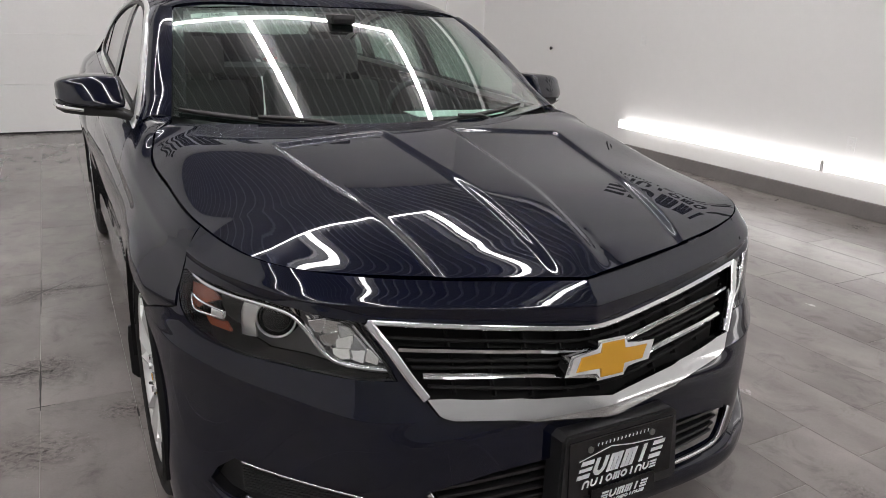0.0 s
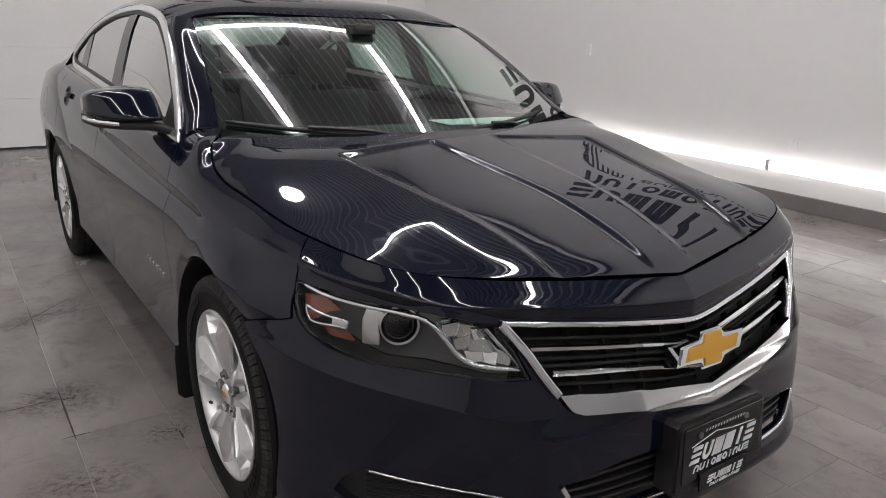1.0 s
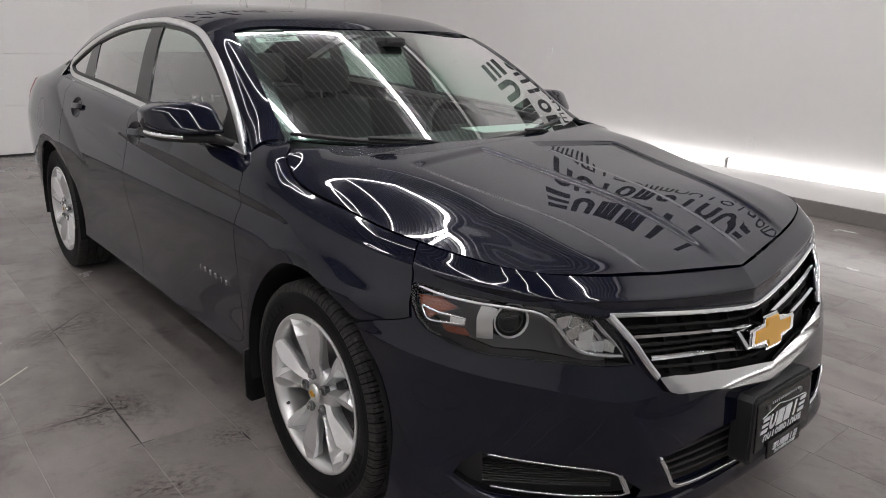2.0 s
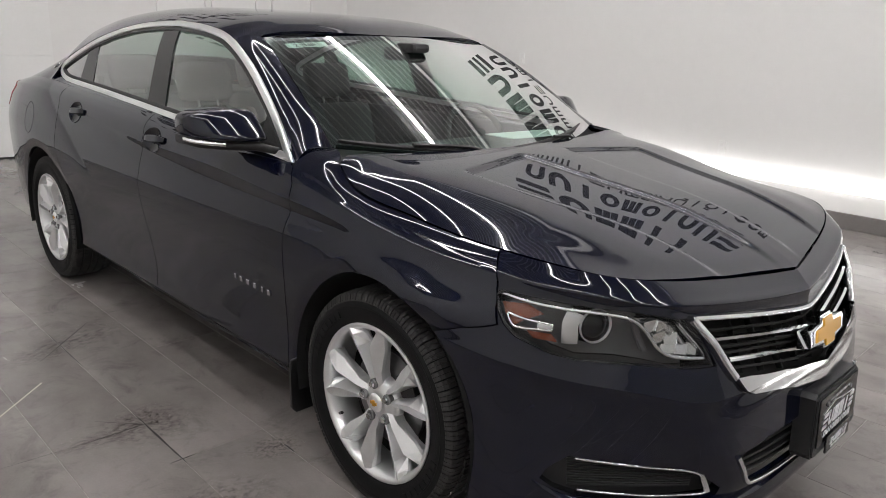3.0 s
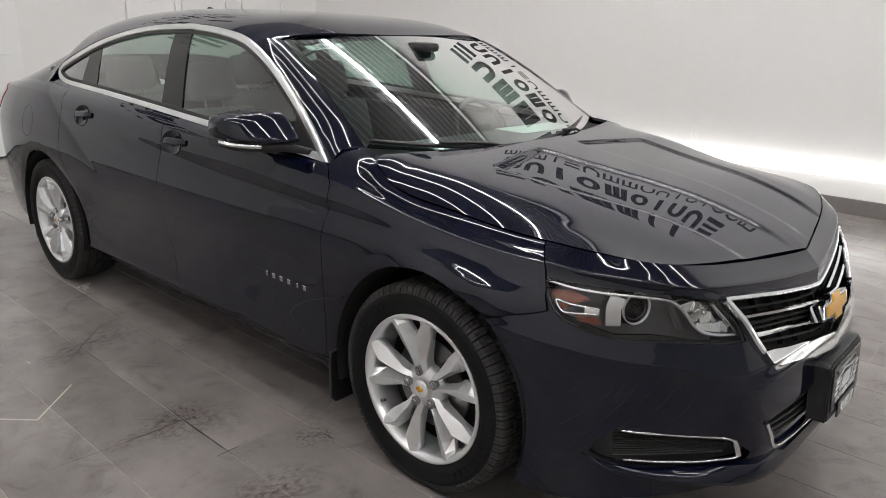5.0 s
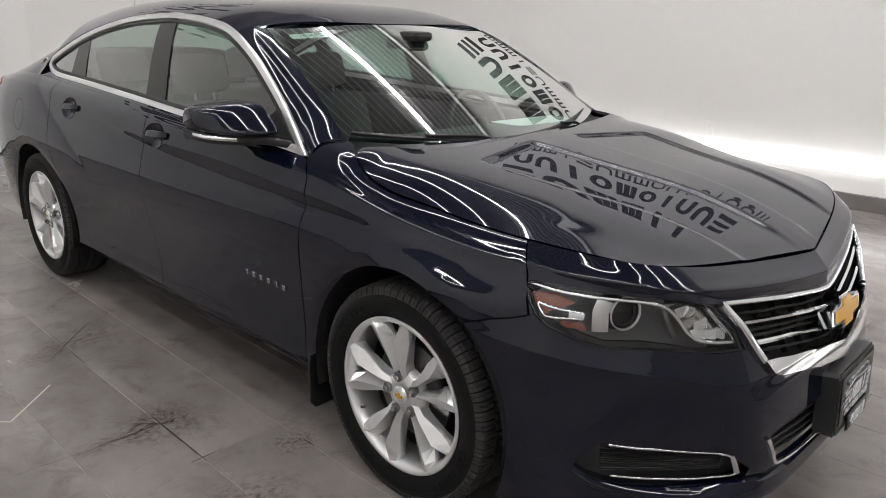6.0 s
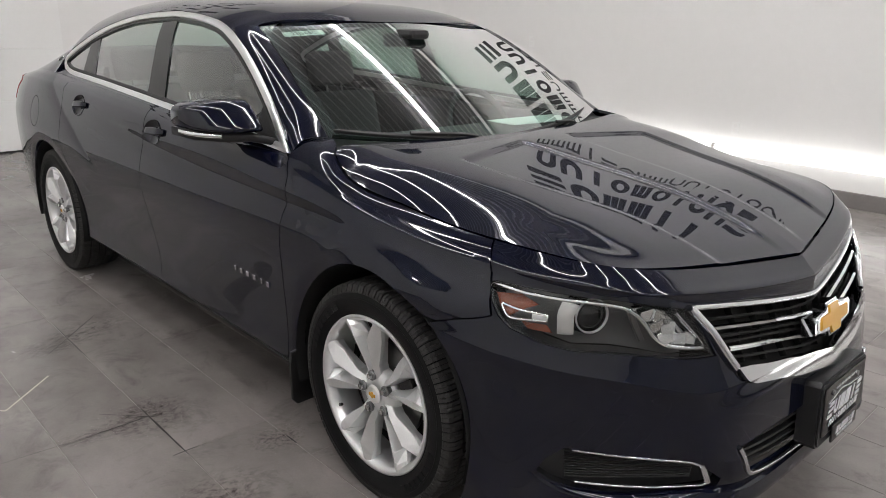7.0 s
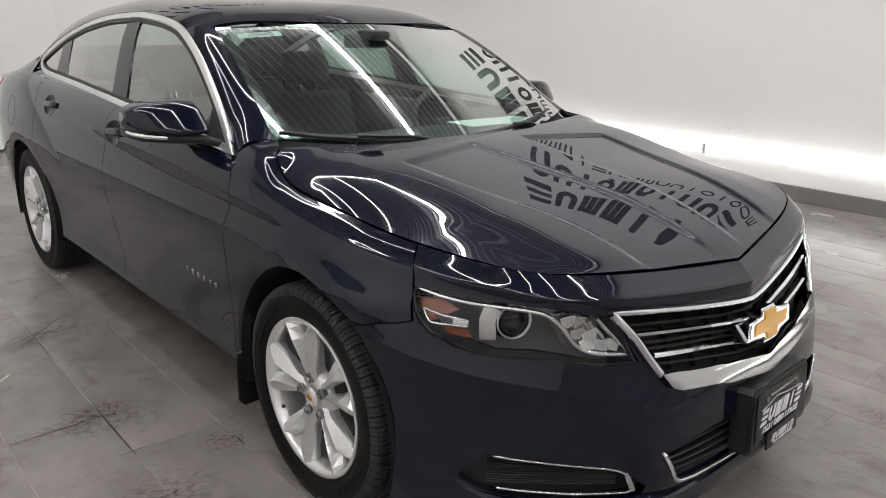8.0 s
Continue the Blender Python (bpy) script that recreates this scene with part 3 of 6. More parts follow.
# the wing alone: behind the bonnet its top runs on over a ridge to the foot of the windscreen
WING_TOP = line((0.18, 0.825, 0.947), (0.22, 0.819, 0.960), (0.26, 0.809, 0.979), (0.30, 0.795, 1.003), (0.34, 0.760, 1.020), (0.38, 0.738, 1.029), (0.43, 0.729, 1.034), (0.50, 0.735, 1.036))
WING_RIDGE = line((0.18, 0.843, 0.938), (0.22, 0.841, 0.950), (0.26, 0.837, 0.966), (0.30, 0.829, 0.985), (0.34, 0.818, 1.001), (0.40, 0.803, 1.014), (0.475, 0.787, 1.026), (0.50, 0.781, 1.030))
WING_SIDE = line((0.18, 0.860, 0.9215), (0.22, 0.860, 0.932), (0.26, 0.858, 0.945), (0.30, 0.855, 0.958), (0.34, 0.852, 0.969), (0.40, 0.848, 0.979), (0.475, 0.843, 0.988), (0.50, 0.840, 0.992))
wing_rows = rows.copy()
for k, f in ((0, WING_TOP), (1, WING_RIDGE), (2, WING_SIDE)):
    b = np.clip((side_y - 0.12) / 0.14, 0, 1)[:, None]
    b = b * b * (3 - 2 * b)
    wing_rows[:, k] = rows[:, k] * (1 - b) + f(np.clip(side_y, 0.12, 0.5)) * b
wing_tab, wing_arc = section_table(wing_rows)
ridge_s = np.cumsum(np.linalg.norm(np.diff(wing_rows, axis=1), axis=2), axis=1)[:, 1:5]
SIDE_TOP = np.max(side_arc[:, -1])


def swell(y, z):
    """What stands out of the plain side: the wheel arches' flares and flat rims, and the rear haunch."""
    d = 0.036 * np.exp(-((y + 0.10) / 0.24)**2 - ((z - 0.715) / 0.075)**2)
    for cy, cz, r, k in ((-0.02, 0.352, 0.395, 0.011), (2.805, 0.352, 0.39, 0.006)):
        g = np.hypot(y - cy, z - cz) - r
        d = d - k * np.clip(1 - g / 0.046, 0, 1.2) * (z > 0.30)
    h = np.clip((y - 2.165) * 0.451 - (z - 0.745) * 0.893, 0, None)
    d = d + 0.015 * (1 - np.exp(-h / 0.045)) * step_up((z - 0.60) / 0.2) * step_up((3.6 - y) / 0.8) * step_up((y - 2.02) / 0.2)
    return d


def side_map(y, w, tab=side_tab, arc=side_arc):
    """Body side: y along the car, w the length down the section from its top edge."""
    y, w = np.asarray(y, float), np.asarray(w, float)
    fy = np.clip((y - side_y[0]) / (side_y[1] - side_y[0]), 0, NY - 1.001)
    i = fy.astype(int)
    a = fy - i
    out = np.zeros(y.shape + (3,))
    out[..., 1] = y
    for k, c in ((i, 1 - a), (i + 1, a)):
        g = np.clip(w / arc[k, -1] * (NW - 1), 0, NW - 1.001)
        j = g.astype(int)
        b = (g - j)[..., None]
        q = tab[k, j] * (1 - b) + tab[k, j + 1] * b
        out[..., 0] += c * q[..., 0]
        out[..., 2] += c * q[..., 1]
    out[..., 0] += swell(y, out[..., 2])
    return out


def wing_map(y, w):
    return side_map(y, w, wing_tab, wing_arc)


def side_w(y, z, fmap=side_map):
    """The length down the section at which the side stands at height z."""
    w = np.linspace(0, SIDE_TOP, 240)
    out = []
    for yy, zz in zip(np.atleast_1d(y), np.atleast_1d(z)):
        q = fmap(np.full(240, yy), w)[:, 2]
        out.append(np.interp(-zz, -np.minimum.accumulate(q) + np.arange(240) * 1e-9, w))
    return np.array(out)


def side_outline(yz, fmap=side_map):
    yz = np.asarray(yz, float)
    return np.stack([yz[:, 0], side_w(yz[:, 0], yz[:, 1], fmap)], 1)


# rows across the front, from the bonnet's edge down to the chin: x, y, z from the middle outwards
FRONT_ROWS = [
    [(0, -.812, .792), (.19, -.778, .803), (.42, -.733, .824), (.55, -.697, .839), (.648, -.655, .853), (.722, -.585, .866), (.761, -.485, .874), (.784, -.38, .881), (.800, -.28, .888)],
    [(0, -.856, .746), (.199, -.831, .759), (.412, -.793, .779), (.550, -.758, .794), (.643, -.716, .804), (.722, -.640, .817), (.788, -.521, .826), (.824, -.396, .838), (.837, -.275, .851)],
    [(0, -.860, .695), (.2, -.836, .712), (.40, -.800, .738), (.54, -.765, .757), (.63, -.735, .778), (.71, -.655, .79), (.79, -.53, .796), (.838, -.40, .798), (.862, -.27, .80)],
    [(0, -.880, .655), (.21, -.858, .672), (.42, -.825, .69), (.555, -.785, .708), (.655, -.725, .72), (.74, -.63, .725), (.823, -.505, .73), (.871, -.395, .735), (.905, -.265, .74)],
    [(0, -.900, .60), (.22, -.875, .618), (.43, -.842, .635), (.565, -.80, .645), (.67, -.715, .652), (.765, -.60, .656), (.846, -.49, .67), (.890, -.385, .685), (.918, -.26, .69)],
    [(0, -.918, .565), (.225, -.899, .575), (.440, -.868, .562), (.572, -.826, .566), (.682, -.734, .592), (.777, -.614, .606), (.855, -.501, .628), (.898, -.397, .645), (.920, -.26, .65)],
    [(0, -.934, .52), (.23, -.917, .525), (.445, -.884, .505), (.571, -.829, .515), (.681, -.735, .535), (.777, -.615, .55), (.856, -.504, .555), (.898, -.400, .56), (.919, -.26, .56)],
    [(0, -.948, .42), (.23, -.932, .42), (.45, -.895, .42), (.56, -.838, .42), (.67, -.745, .42), (.78, -.632, .42), (.865, -.52, .41), (.903, -.42, .40), (.919, -.27, .40)],
    [(0, -.942, .32), (.22, -.932, .32), (.43, -.905, .315), (.545, -.84, .31), (.66, -.75, .31), (.78, -.645, .31), (.868, -.54, .305), (.906, -.44, .30), (.916, -.30, .30)],
    [(0, -.905, .235), (.22, -.897, .232), (.42, -.877, .225), (.55, -.83, .22), (.67, -.755, .215), (.79, -.65, .21), (.868, -.56, .205), (.90, -.46, .20), (.90, -.33, .20)],
]
NV = len(FRONT_ROWS) - 1
FD = 80
fu, fv = np.linspace(0, 8, 8 * FD + 1), np.linspace(0, NV, FD * NV + 1)
cross = np.transpose(cubic(range(9), np.transpose(np.array(FRONT_ROWS), (1, 0, 2)))(fu), (1, 0, 2))
flat = lambda a, k: (cross[a] * (1 - k) + cross[a + 1] * k)[None]
front_tab = cubic([0, 0.4, 0.8, 1, 1.2, 2, 3, 4, 4.4, 4.93, 5, 5.07, *range(6, NV + 1)], np.concatenate([cross[:1], flat(0, 0.4), flat(0, 0.8), cross[1:2], flat(1, 0.2), cross[2:5], flat(4, 0.4), flat(4, 0.93), cross[5:6], flat(5, 0.07), cross[6:]]))(fv)   # [v, u]

coarse = front_tab[::4, ::4]


def front_map(u, v):
    """Front: u outwards from the middle (8 to a side), v downwards from the bonnet's edge (8 at the chin)."""
    u, v = np.asarray(u, float), np.asarray(v, float)
    sg = np.where(u < 0, -1.0, 1.0)
    gu, gv = np.clip(np.abs(u) * FD, 0, 8 * FD - 0.001), np.clip(v * FD, 0, FD * NV - 0.001)
    i, j = gv.astype(int), gu.astype(int)
    a, b = (gv - i)[..., None], (gu - j)[..., None]
    q = (front_tab[i, j] * (1 - b) + front_tab[i, j + 1] * b) * (1 - a) + (front_tab[i + 1, j] * (1 - b) + front_tab[i + 1, j + 1] * b) * a
    return q * np.stack([sg, np.ones_like(sg), np.ones_like(sg)], -1)


def front_uv(pts, axis=0):
    """Surface coordinates of points given as (x, z), or (y, z) with axis 1."""
    out = []
    for a, z in pts:
        d = (coarse[..., axis] - (abs(a) if axis == 0 else a))**2 + (coarse[..., 2] - z)**2
        i, j = np.unravel_index(np.argmin(d), d.shape)
        best = (d[i, j], fu[4 * j], fv[4 * i])
        for reach in (.05, .0125, .003):
            U, V = np.meshgrid(np.linspace(-reach, reach, 9) + best[1], np.linspace(-reach, reach, 9) + best[2])
            U, V = np.clip(U.ravel(), 0, 8), np.clip(V.ravel(), 0, NV)
            q = front_map(U, V)
            e = (q[:, axis] - (abs(a) if axis == 0 else a))**2 + (q[:, 2] - z)**2
            k = np.argmin(e)
            best = (e[k], U[k], V[k])
        out.append((best[1] * (-1 if axis == 0 and a < 0 else 1), best[2]))
    return np.array(out)


def normals_of(fmap, p, q, eps=0.004):
    N = np.cross(fmap(p + eps, q) - fmap(p - eps, q), fmap(p, q + eps) - fmap(p, q - eps))
    N /= np.linalg.norm(N, axis=1)[:, None]
    X = fmap(p, q)
    return X, N * np.sign(np.median(np.sum(N * (X - CORE), 1)))


# the bonnet: its side seam, its spine
seam = np.array([(0.0, -0.812, 0.792), (0.19, -0.778, 0.803), (0.42, -0.733, 0.824), (0.55, -0.697, 0.839), (0.648, -0.655, 0.853), (0.722, -0.585, 0.866), (0.761, -0.485, 0.874), (0.784, -0.38, 0.881), (0.800, -0.27, 0.889), (0.809, -0.15, 0.901), (0.814, -0.05, 0.911), (0.821, 0.05, 0.921), (0.825, 0.12, 0.932), (0.823, 0.18, 0.947), (0.812, 0.24, 0.967), (0.804, 0.27, 0.984), (0.797, 0.296, 1.007), (0.770, 0.318, 1.018), (0.733, 0.339, 1.026)])
seam_line = smooth_line(seam, 900)
spine_z = cubic([-0.82, -0.724, -0.61, -0.478, -0.315, -0.11, 0.13, 0.30, 0.36], [0.792, 0.837, 0.879, 0.917, 0.947, 0.976, 1.008, 1.022, 1.026])
nose_y = lambda ax: np.interp(ax, [0.0, 0.19, 0.42, 0.55, 0.648, 0.722], [-0.812, -0.778, -0.733, -0.697, -0.655, -0.585])


HOOD_IN, HOOD_OUT = 0.032, 0.034


def hood_lines(y):
    """The inner and outer crease of the sunk panels beside the spine."""
    f = np.clip((np.asarray(y, float) + 0.81) / 0.95, 0, 1)
    return 0.055 + 0.06 * f, 0.36 + 0.18 * f


hood_half = hermite([-0.82, -0.60, -0.485, -0.38, -0.27, -0.15, -0.05, 0.05, 0.12, 0.18, 0.24, 0.296, 0.318, 0.339, 0.36], [0.69, 0.738, 0.762, 0.784, 0.800, 0.809, 0.815, 0.821, 0.825, 0.823, 0.813, 0.797, 0.771, 0.734, 0.71])
side_fall = cubic([-0.82, -0.70, -0.585, -0.485, -0.38, -0.27, -0.15, -0.05, 0.05, 0.12, 0.18, 0.24, 0.275, 0.305, 0.34, 0.37], [0.012, 0.016, 0.024, 0.040, 0.054, 0.064, 0.070, 0.0735, 0.0765, 0.0745, 0.066, 0.049, 0.032, 0.014, 0.003, 0.001])


def hood_map(x, y):
    x, y = np.asarray(x, float), np.asarray(y, float)
    ax = np.abs(x)
    zc = spine_z(y)
    q = np.clip(ax / hood_half(y), 0, 1.06)
    round_ = 1 - 0.85 * step_up((y + 0.38) / 0.46)
    z = zc - side_fall(y) * (round_ * (0.35 * q**2 + 0.65 * q**4) + (1 - round_) * q**15)
    # the nose: a soft cross crease, then a steeper fall to the front seam
    sn = np.clip(y - nose_y(ax), 0, 2)
    z = z + 0.008 * (1 - np.exp(-(sn / 0.055)**1.6)) * np.exp(-(sn / 0.5)**2) * step_up((0.68 - ax) / 0.2)
    f = np.clip((y + 0.81) / 0.95, 0, 1)
    xi, xo = hood_lines(y)
    yr = 0.14 - 0.19 * np.clip((ax - 0.11) / 0.42, 0, 1) * 0.5
    z = z - 0.009 * step_up((ax - xi) / HOOD_IN) * step_up((xo - ax) / HOOD_OUT) * step_up((yr - y) / 0.04) * step_up(f / 0.16)
    return np.stack([x, y, z], -1)


# the roof, the rear window and the tail in one sheet
edge_knots = np.array([(0.98, 0.628, 1.352), (1.10, 0.690, 1.356), (1.20, 0.683, 1.382), (1.30, 0.676, 1.398), (1.5, 0.664, 1.414), (1.75, 0.661, 1.417), (1.99, 0.672, 1.402), (2.16, 0.685, 1.380), (2.34, 0.702, 1.346), (2.485, 0.714, 1.313), (2.63, 0.728, 1.269), (2.76, 0.739, 1.227), (2.85, 0.750, 1.188), (2.885, 0.766, 1.150), (2.93, 0.792, 1.105), (3.05, 0.795, 1.099), (3.3, 0.780, 1.085), (3.7, 0.735, 1.045), (4.12, 0.64, 0.995)])
edge_x, edge_z = hermite(edge_knots[:, 0], edge_knots[:, 1]), hermite(edge_knots[:, 0], edge_knots[:, 2])
roof_edge = lambda y: np.stack([edge_x(y) * taper(y), edge_z(y)], -1)
roof_top = line((0.90, 1.366), (0.97, 1.391), (1.05, 1.420), (1.2, 1.456), (1.5, 1.484), (1.85, 1.497), (2.2, 1.492), (2.55, 1.466), (2.8, 1.425), (3.1, 1.335), (3.4, 1.205), (3.6, 1.135), (3.9, 1.09), (4.12, 1.06))


def roof_map(x, y):
    x, y = np.asarray(x, float), np.asarray(y, float)
    e = roof_edge(y)
    q = np.clip(np.abs(x) / e[..., 0], 0, 1.04)
    zc = roof_top(y)[..., 0]
    k = step_up((y - 2.70) / 0.28)
    fall = (0.22 * q**2 + 0.78 * q**6) * (1 - k) + (0.40 * q**2 + 0.60 * q**4) * k
    return np.stack([x, y, zc + (e[..., 1] - zc) * fall], -1)


# the sides of the cabin
cabin_x = hermite([0.94, 0.98, 1.04, 1.10, 1.18, 1.25, 1.32, 1.39, 1.42], [0.857, 0.838, 0.814, 0.792, 0.766, 0.741, 0.713, 0.674, 0.652])


def cabin_map(y, z):
    y, z = np.asarray(y, float), np.asarray(z, float)
    x = cabin_x(z) - 0.02 * np.clip((y - 1.9) / 1.0, 0, 1.2)**2
    return np.stack([x, y, z], -1)


def screen_map(s, t):
    """Windscreen: s across from -1 to 1, t from the cowl up to the roof."""
    s, t = np.asarray(s, float), np.asarray(t, float)
    lo = np.stack([0.725 * s, 0.43 - 0.202 * (1 - s * s), 1.032 - 0.040 * (1 - s * s)], -1)
    hi = np.stack([0.612 * s, 1.03 - 0.064 * (1 - s * s), 1.368 + 0.020 * (1 - s * s)], -1)
    p = lo + (hi - lo) * t[..., None]
    p[..., 2] += 0.060 * t * (1 - t)
    p[..., 1] -= 0.017 * t * (1 - t)
    return p


# ---- the car: its parts ----
car = tagged(new("car"), "dark navy blue four-door saloon with chrome trim parked on the tiles", "car")


def arch(cy, cz, r, a0, a1, n=40):
    return [(cy + r * math.cos(radians(a)), cz + r * math.sin(radians(a))) for a in np.linspace(a0, a1, n)]


FA, RA = (-0.02, 0.352, 0.395), (2.805, 0.352, 0.39)

# bonnet
s_in = seam_line[1::6]
right = s_in[::-1, :2]
rear = np.array([(x, 0.336 - 0.115 * (1 - (x / 0.73)**2)) for x in np.linspace(-0.725, 0.725, 60)])
left_side = s_in[:, :2] * np.array([-1, 1])
outline = np.vstack([rear, right, [[0, -0.812]], left_side])
ys = np.linspace(-0.76, 0.02, 80)
creases = []
for k in (-1, 1):
    xi, xo = hood_lines(ys)
    creases += [np.stack([k * (q), ys], 1) for q in (xi, xi + HOOD_IN / 2, xi + HOOD_IN, xo, xo - HOOD_OUT / 2, xo - HOOD_OUT)]
panel("bonnet", outline, hood_map, 0.0095, PAINT, car, gap=0.0025, lines=creases, label="glossy dark blue bonnet with a raised spine")

# front bumper skin with its openings
GRILLE = [(-.545, .757), (-.4, .737), (-.2, .711), (0, .692), (.2, .711), (.4, .737), (.545, .757), (.50, .70), (.455, .625), (.415, .563), (.39, .553), (.2, .528), (0, .502), (-.2, .528), (-.39, .553), (-.415, .563), (-.455, .625), (-.50, .70)]
grille_uv = straight(front_uv(GRILLE), 0.12)
LAMP_TOP = [(.545, .757), (.607, .772), (.669, .786), (.718, .79), (.765, .793), (.814, .799), (.833, .80)]
LAMP_BACK = [(-.395, .79), (-.418, .755), (-.444, .723), (-.476, .697), (-.524, .678)]
LAMP_BOT = [(.80, .665), (.763, .655), (.70, .655), (.641, .652), (.576, .645), (.49, .64)]
lamp_uv = straight(np.vstack([front_uv(LAMP_TOP), front_uv(LAMP_BACK, 1), front_uv(LAMP_BOT), front_uv([(.513, .70)])]), 0.1)
FOG = [(.836, .350), (.822, .381), (.79, .415), (.70, .402), (.60, .388), (.555, .380), (.52, .352), (.488, .325), (.495, .300), (.60, .292), (.70, .298), (.775, .310), (.815, .328)]
fog_uv = straight(front_uv(FOG), 0.1)
LOWER = [(-.448, .40), (-.40, .315), (-.2, .298), (0, .285), (.2, .298), (.40, .315), (.448, .40), (.3, .425), (0, .44), (-.3, .425)]
lower_uv = straight(front_uv(LOWER), 0.1)
flip = np.array([-1, 1])
seam_uv = np.vstack([[(7.18, 0.0), (7.14, 0.5), (7.08, 1.0), (7.02, 1.5), (6.98, 2.0)], front_uv([(-.418, .755), (-.432, .72), (-.40, .708), (-.34, .692), (-.285, .672)], 1)])
edge_r = np.vstack([seam_uv, front_uv(arch(*FA, 128, 205, 14), 1), front_uv([(-.40, .20)], 1)])
edge_r = straight(edge_r, 0.12, closed=False)
top = np.stack([np.linspace(-7.1, 7.1, 120), np.zeros(120)], 1)
bottom = np.stack([np.linspace(edge_r[-1, 0] - .1, -edge_r[-1, 0] + .1, 100), np.full(100, NV - 0.02)], 1)
front_outline = np.vstack([top, edge_r, bottom, edge_r[::-1] * flip])
seam_xyz = front_map(*straight(seam_uv, 0.12, closed=False).T)
panel("front_bumper", front_outline, front_map, 0.115, PAINT, car, holes=[grille_uv, lamp_uv, lamp_uv * flip, fog_uv, fog_uv * flip, lower_uv], gap=0.025, thick=0.015, eps=0.02, lines=[np.stack([np.full(14, c), np.linspace(.06, 1.9, 14)], 1) for c in (-.025, .0, .025)] + [np.stack([k * np.linspace(2.45, 6.2, 50), np.full(50, c)], 1) for k in (-1, 1) for c in (4.94, 5.0, 5.06)])


def recess(name, uv, depth, material, label=""):
    """A backing sheet behind an opening, with side walls."""
    return panel(name, shrink(uv, -0.05), front_map, 0.3, material, car, lift=-depth, thick=0.0, label=label, eps=0.02)


recess("grille_backing", grille_uv, 0.045, DARK, "black backing behind the grille")
recess("lower_grille_backing", lower_uv, 0.05, DARK)

HANDLES = ((1.435, .946), (2.310, .975))
dish = lambda yc, zc, k: [(yc + .086 * k * math.cos(a), zc - .002 + .050 * k * math.sin(a)) for a in np.linspace(0, 2 * math.pi, 36, endpoint=False)]
crease_at = [hermite([.14, .285, .51, .876, 1.5, 2.1], z) for z in ((.853, .870, .884, .912, .930, .960), (.838, .845, .851, .862, .905, .950))]
crease_line = lambda y0, y1: [side_outline(np.stack([np.linspace(y0, y1, int((y1 - y0) / .02)), f(np.linspace(y0, y1, int((y1 - y0) / .02))) + dz], 1)) for f in crease_at for dz in (-.004, .004)]
haunch = [side_outline([(2.165 + .38 * k + o, .745 + .192 * k) for k in np.linspace(0, .95, 16)]) for o in (.0, .014)]
for sd in (-1, 1):
    # front wing
    ws = np.linspace(0, 0.4, 400)
    front = np.array([(q[1], ws[np.argmin(np.sum((wing_map(np.full(400, q[1]), ws) - q)**2, 1))]) for q in seam_xyz])
    front[0, 1] = 0.0
    wing = arch(*FA, 125, 2, 34) + [(.375, .30), (.452, .30), (.452, .56), (.44, .735), (.425, .83), (.43, .93), (.458, .962), (.475, .985), (.487, 1.005), (.489, 1.022)]
    wu = side_outline(straight(wing, 0.02, closed=False), wing_map)
    ridge_w = np.linalg.norm(WING_TOP(.478) - WING_RIDGE(.478))
    up = np.array([(.478, ridge_w), (.462, ridge_w * .62), (.445, ridge_w * .28)] + [(y, 0.0) for y in np.linspace(.43, front[0, 0] + .01, 70)])
    wl = [side_outline(np.stack([np.linspace(.16, .405, 12), f(np.linspace(.16, .405, 12)) + dz], 1), wing_map) for f in crease_at for dz in (-.004, .004)]
    wl += [side_outline(arch(FA[0], FA[1], FA[2] + k, 12, 105, 40), wing_map) for k in (.043, .049)]
    for a, b, k in ((0, 1, .5), (1, 2, .0), (1, 2, .33), (1, 2, .67), (1, 2, 1.), (2, 3, .5)):
        q = np.linspace(-.33, .40, 62)
        wl.append(np.stack([q, np.interp(q, side_y, ridge_s[:, a] * (1 - k) + ridge_s[:, b] * k)], 1))
    panel("front_wing", np.vstack([front, wu, up]), wing_map, 0.0125, PAINT, car, side=sd, gap=0.002, lines=wl)
    # doors
    fd = [(.452, .30), (.452, .56), (.44, .735), (.425, .83), (.43, .93), (.47, .975), (.5, .983)]
    mid = [(1.545, 1.038), (1.525, .95), (1.545, .75), (1.53, .55), (1.50, .42), (1.49, .30)]
    bt = [(y, 0.0) for y in np.linspace(.5, 1.545, 60)]
    lowd = [(y, .292) for y in np.linspace(1.49, .452, 50)]
    o1 = np.vstack([side_outline(straight(fd, 0.02, closed=False)), bt, side_outline(straight(mid, 0.02, closed=False)), side_outline(lowd)])
    panel("front_door", o1, side_map, 0.017, PAINT, car, side=sd, gap=0.0022, lines=crease_line(.47, 1.33), holes=[side_outline(dish(*HANDLES[0], 1.0))])
    back = [(2.60, 1.088), (2.56, 1.0), (2.54, .88), (2.52, .74), (2.46, .60)] + arch(*RA, 150, 178, 8)[::1] + [(2.40, .30)]
    bt = [(y, 0.0) for y in np.linspace(1.545, 2.60, 60)]
    lowd = [(y, .292) for y in np.linspace(2.40, 1.49, 40)]
    o2 = np.vstack([side_outline(straight(mid[::-1], 0.02, closed=False)), bt, side_outline(straight(back, 0.02, closed=False)), side_outline(lowd)])
    panel("rear_door", o2, side_map, 0.017, PAINT, car, side=sd, gap=0.0022, lines=crease_line(1.58, 2.08) + haunch, holes=[side_outline(dish(*HANDLES[1], 1.0))])
    quarter = [(2.60, 1.088), (2.56, 1.0), (2.54, .88), (2.52, .74), (2.46, .60)] + arch(*RA, 150, 2, 40) + [(3.19, .25), (4.1, .25)]
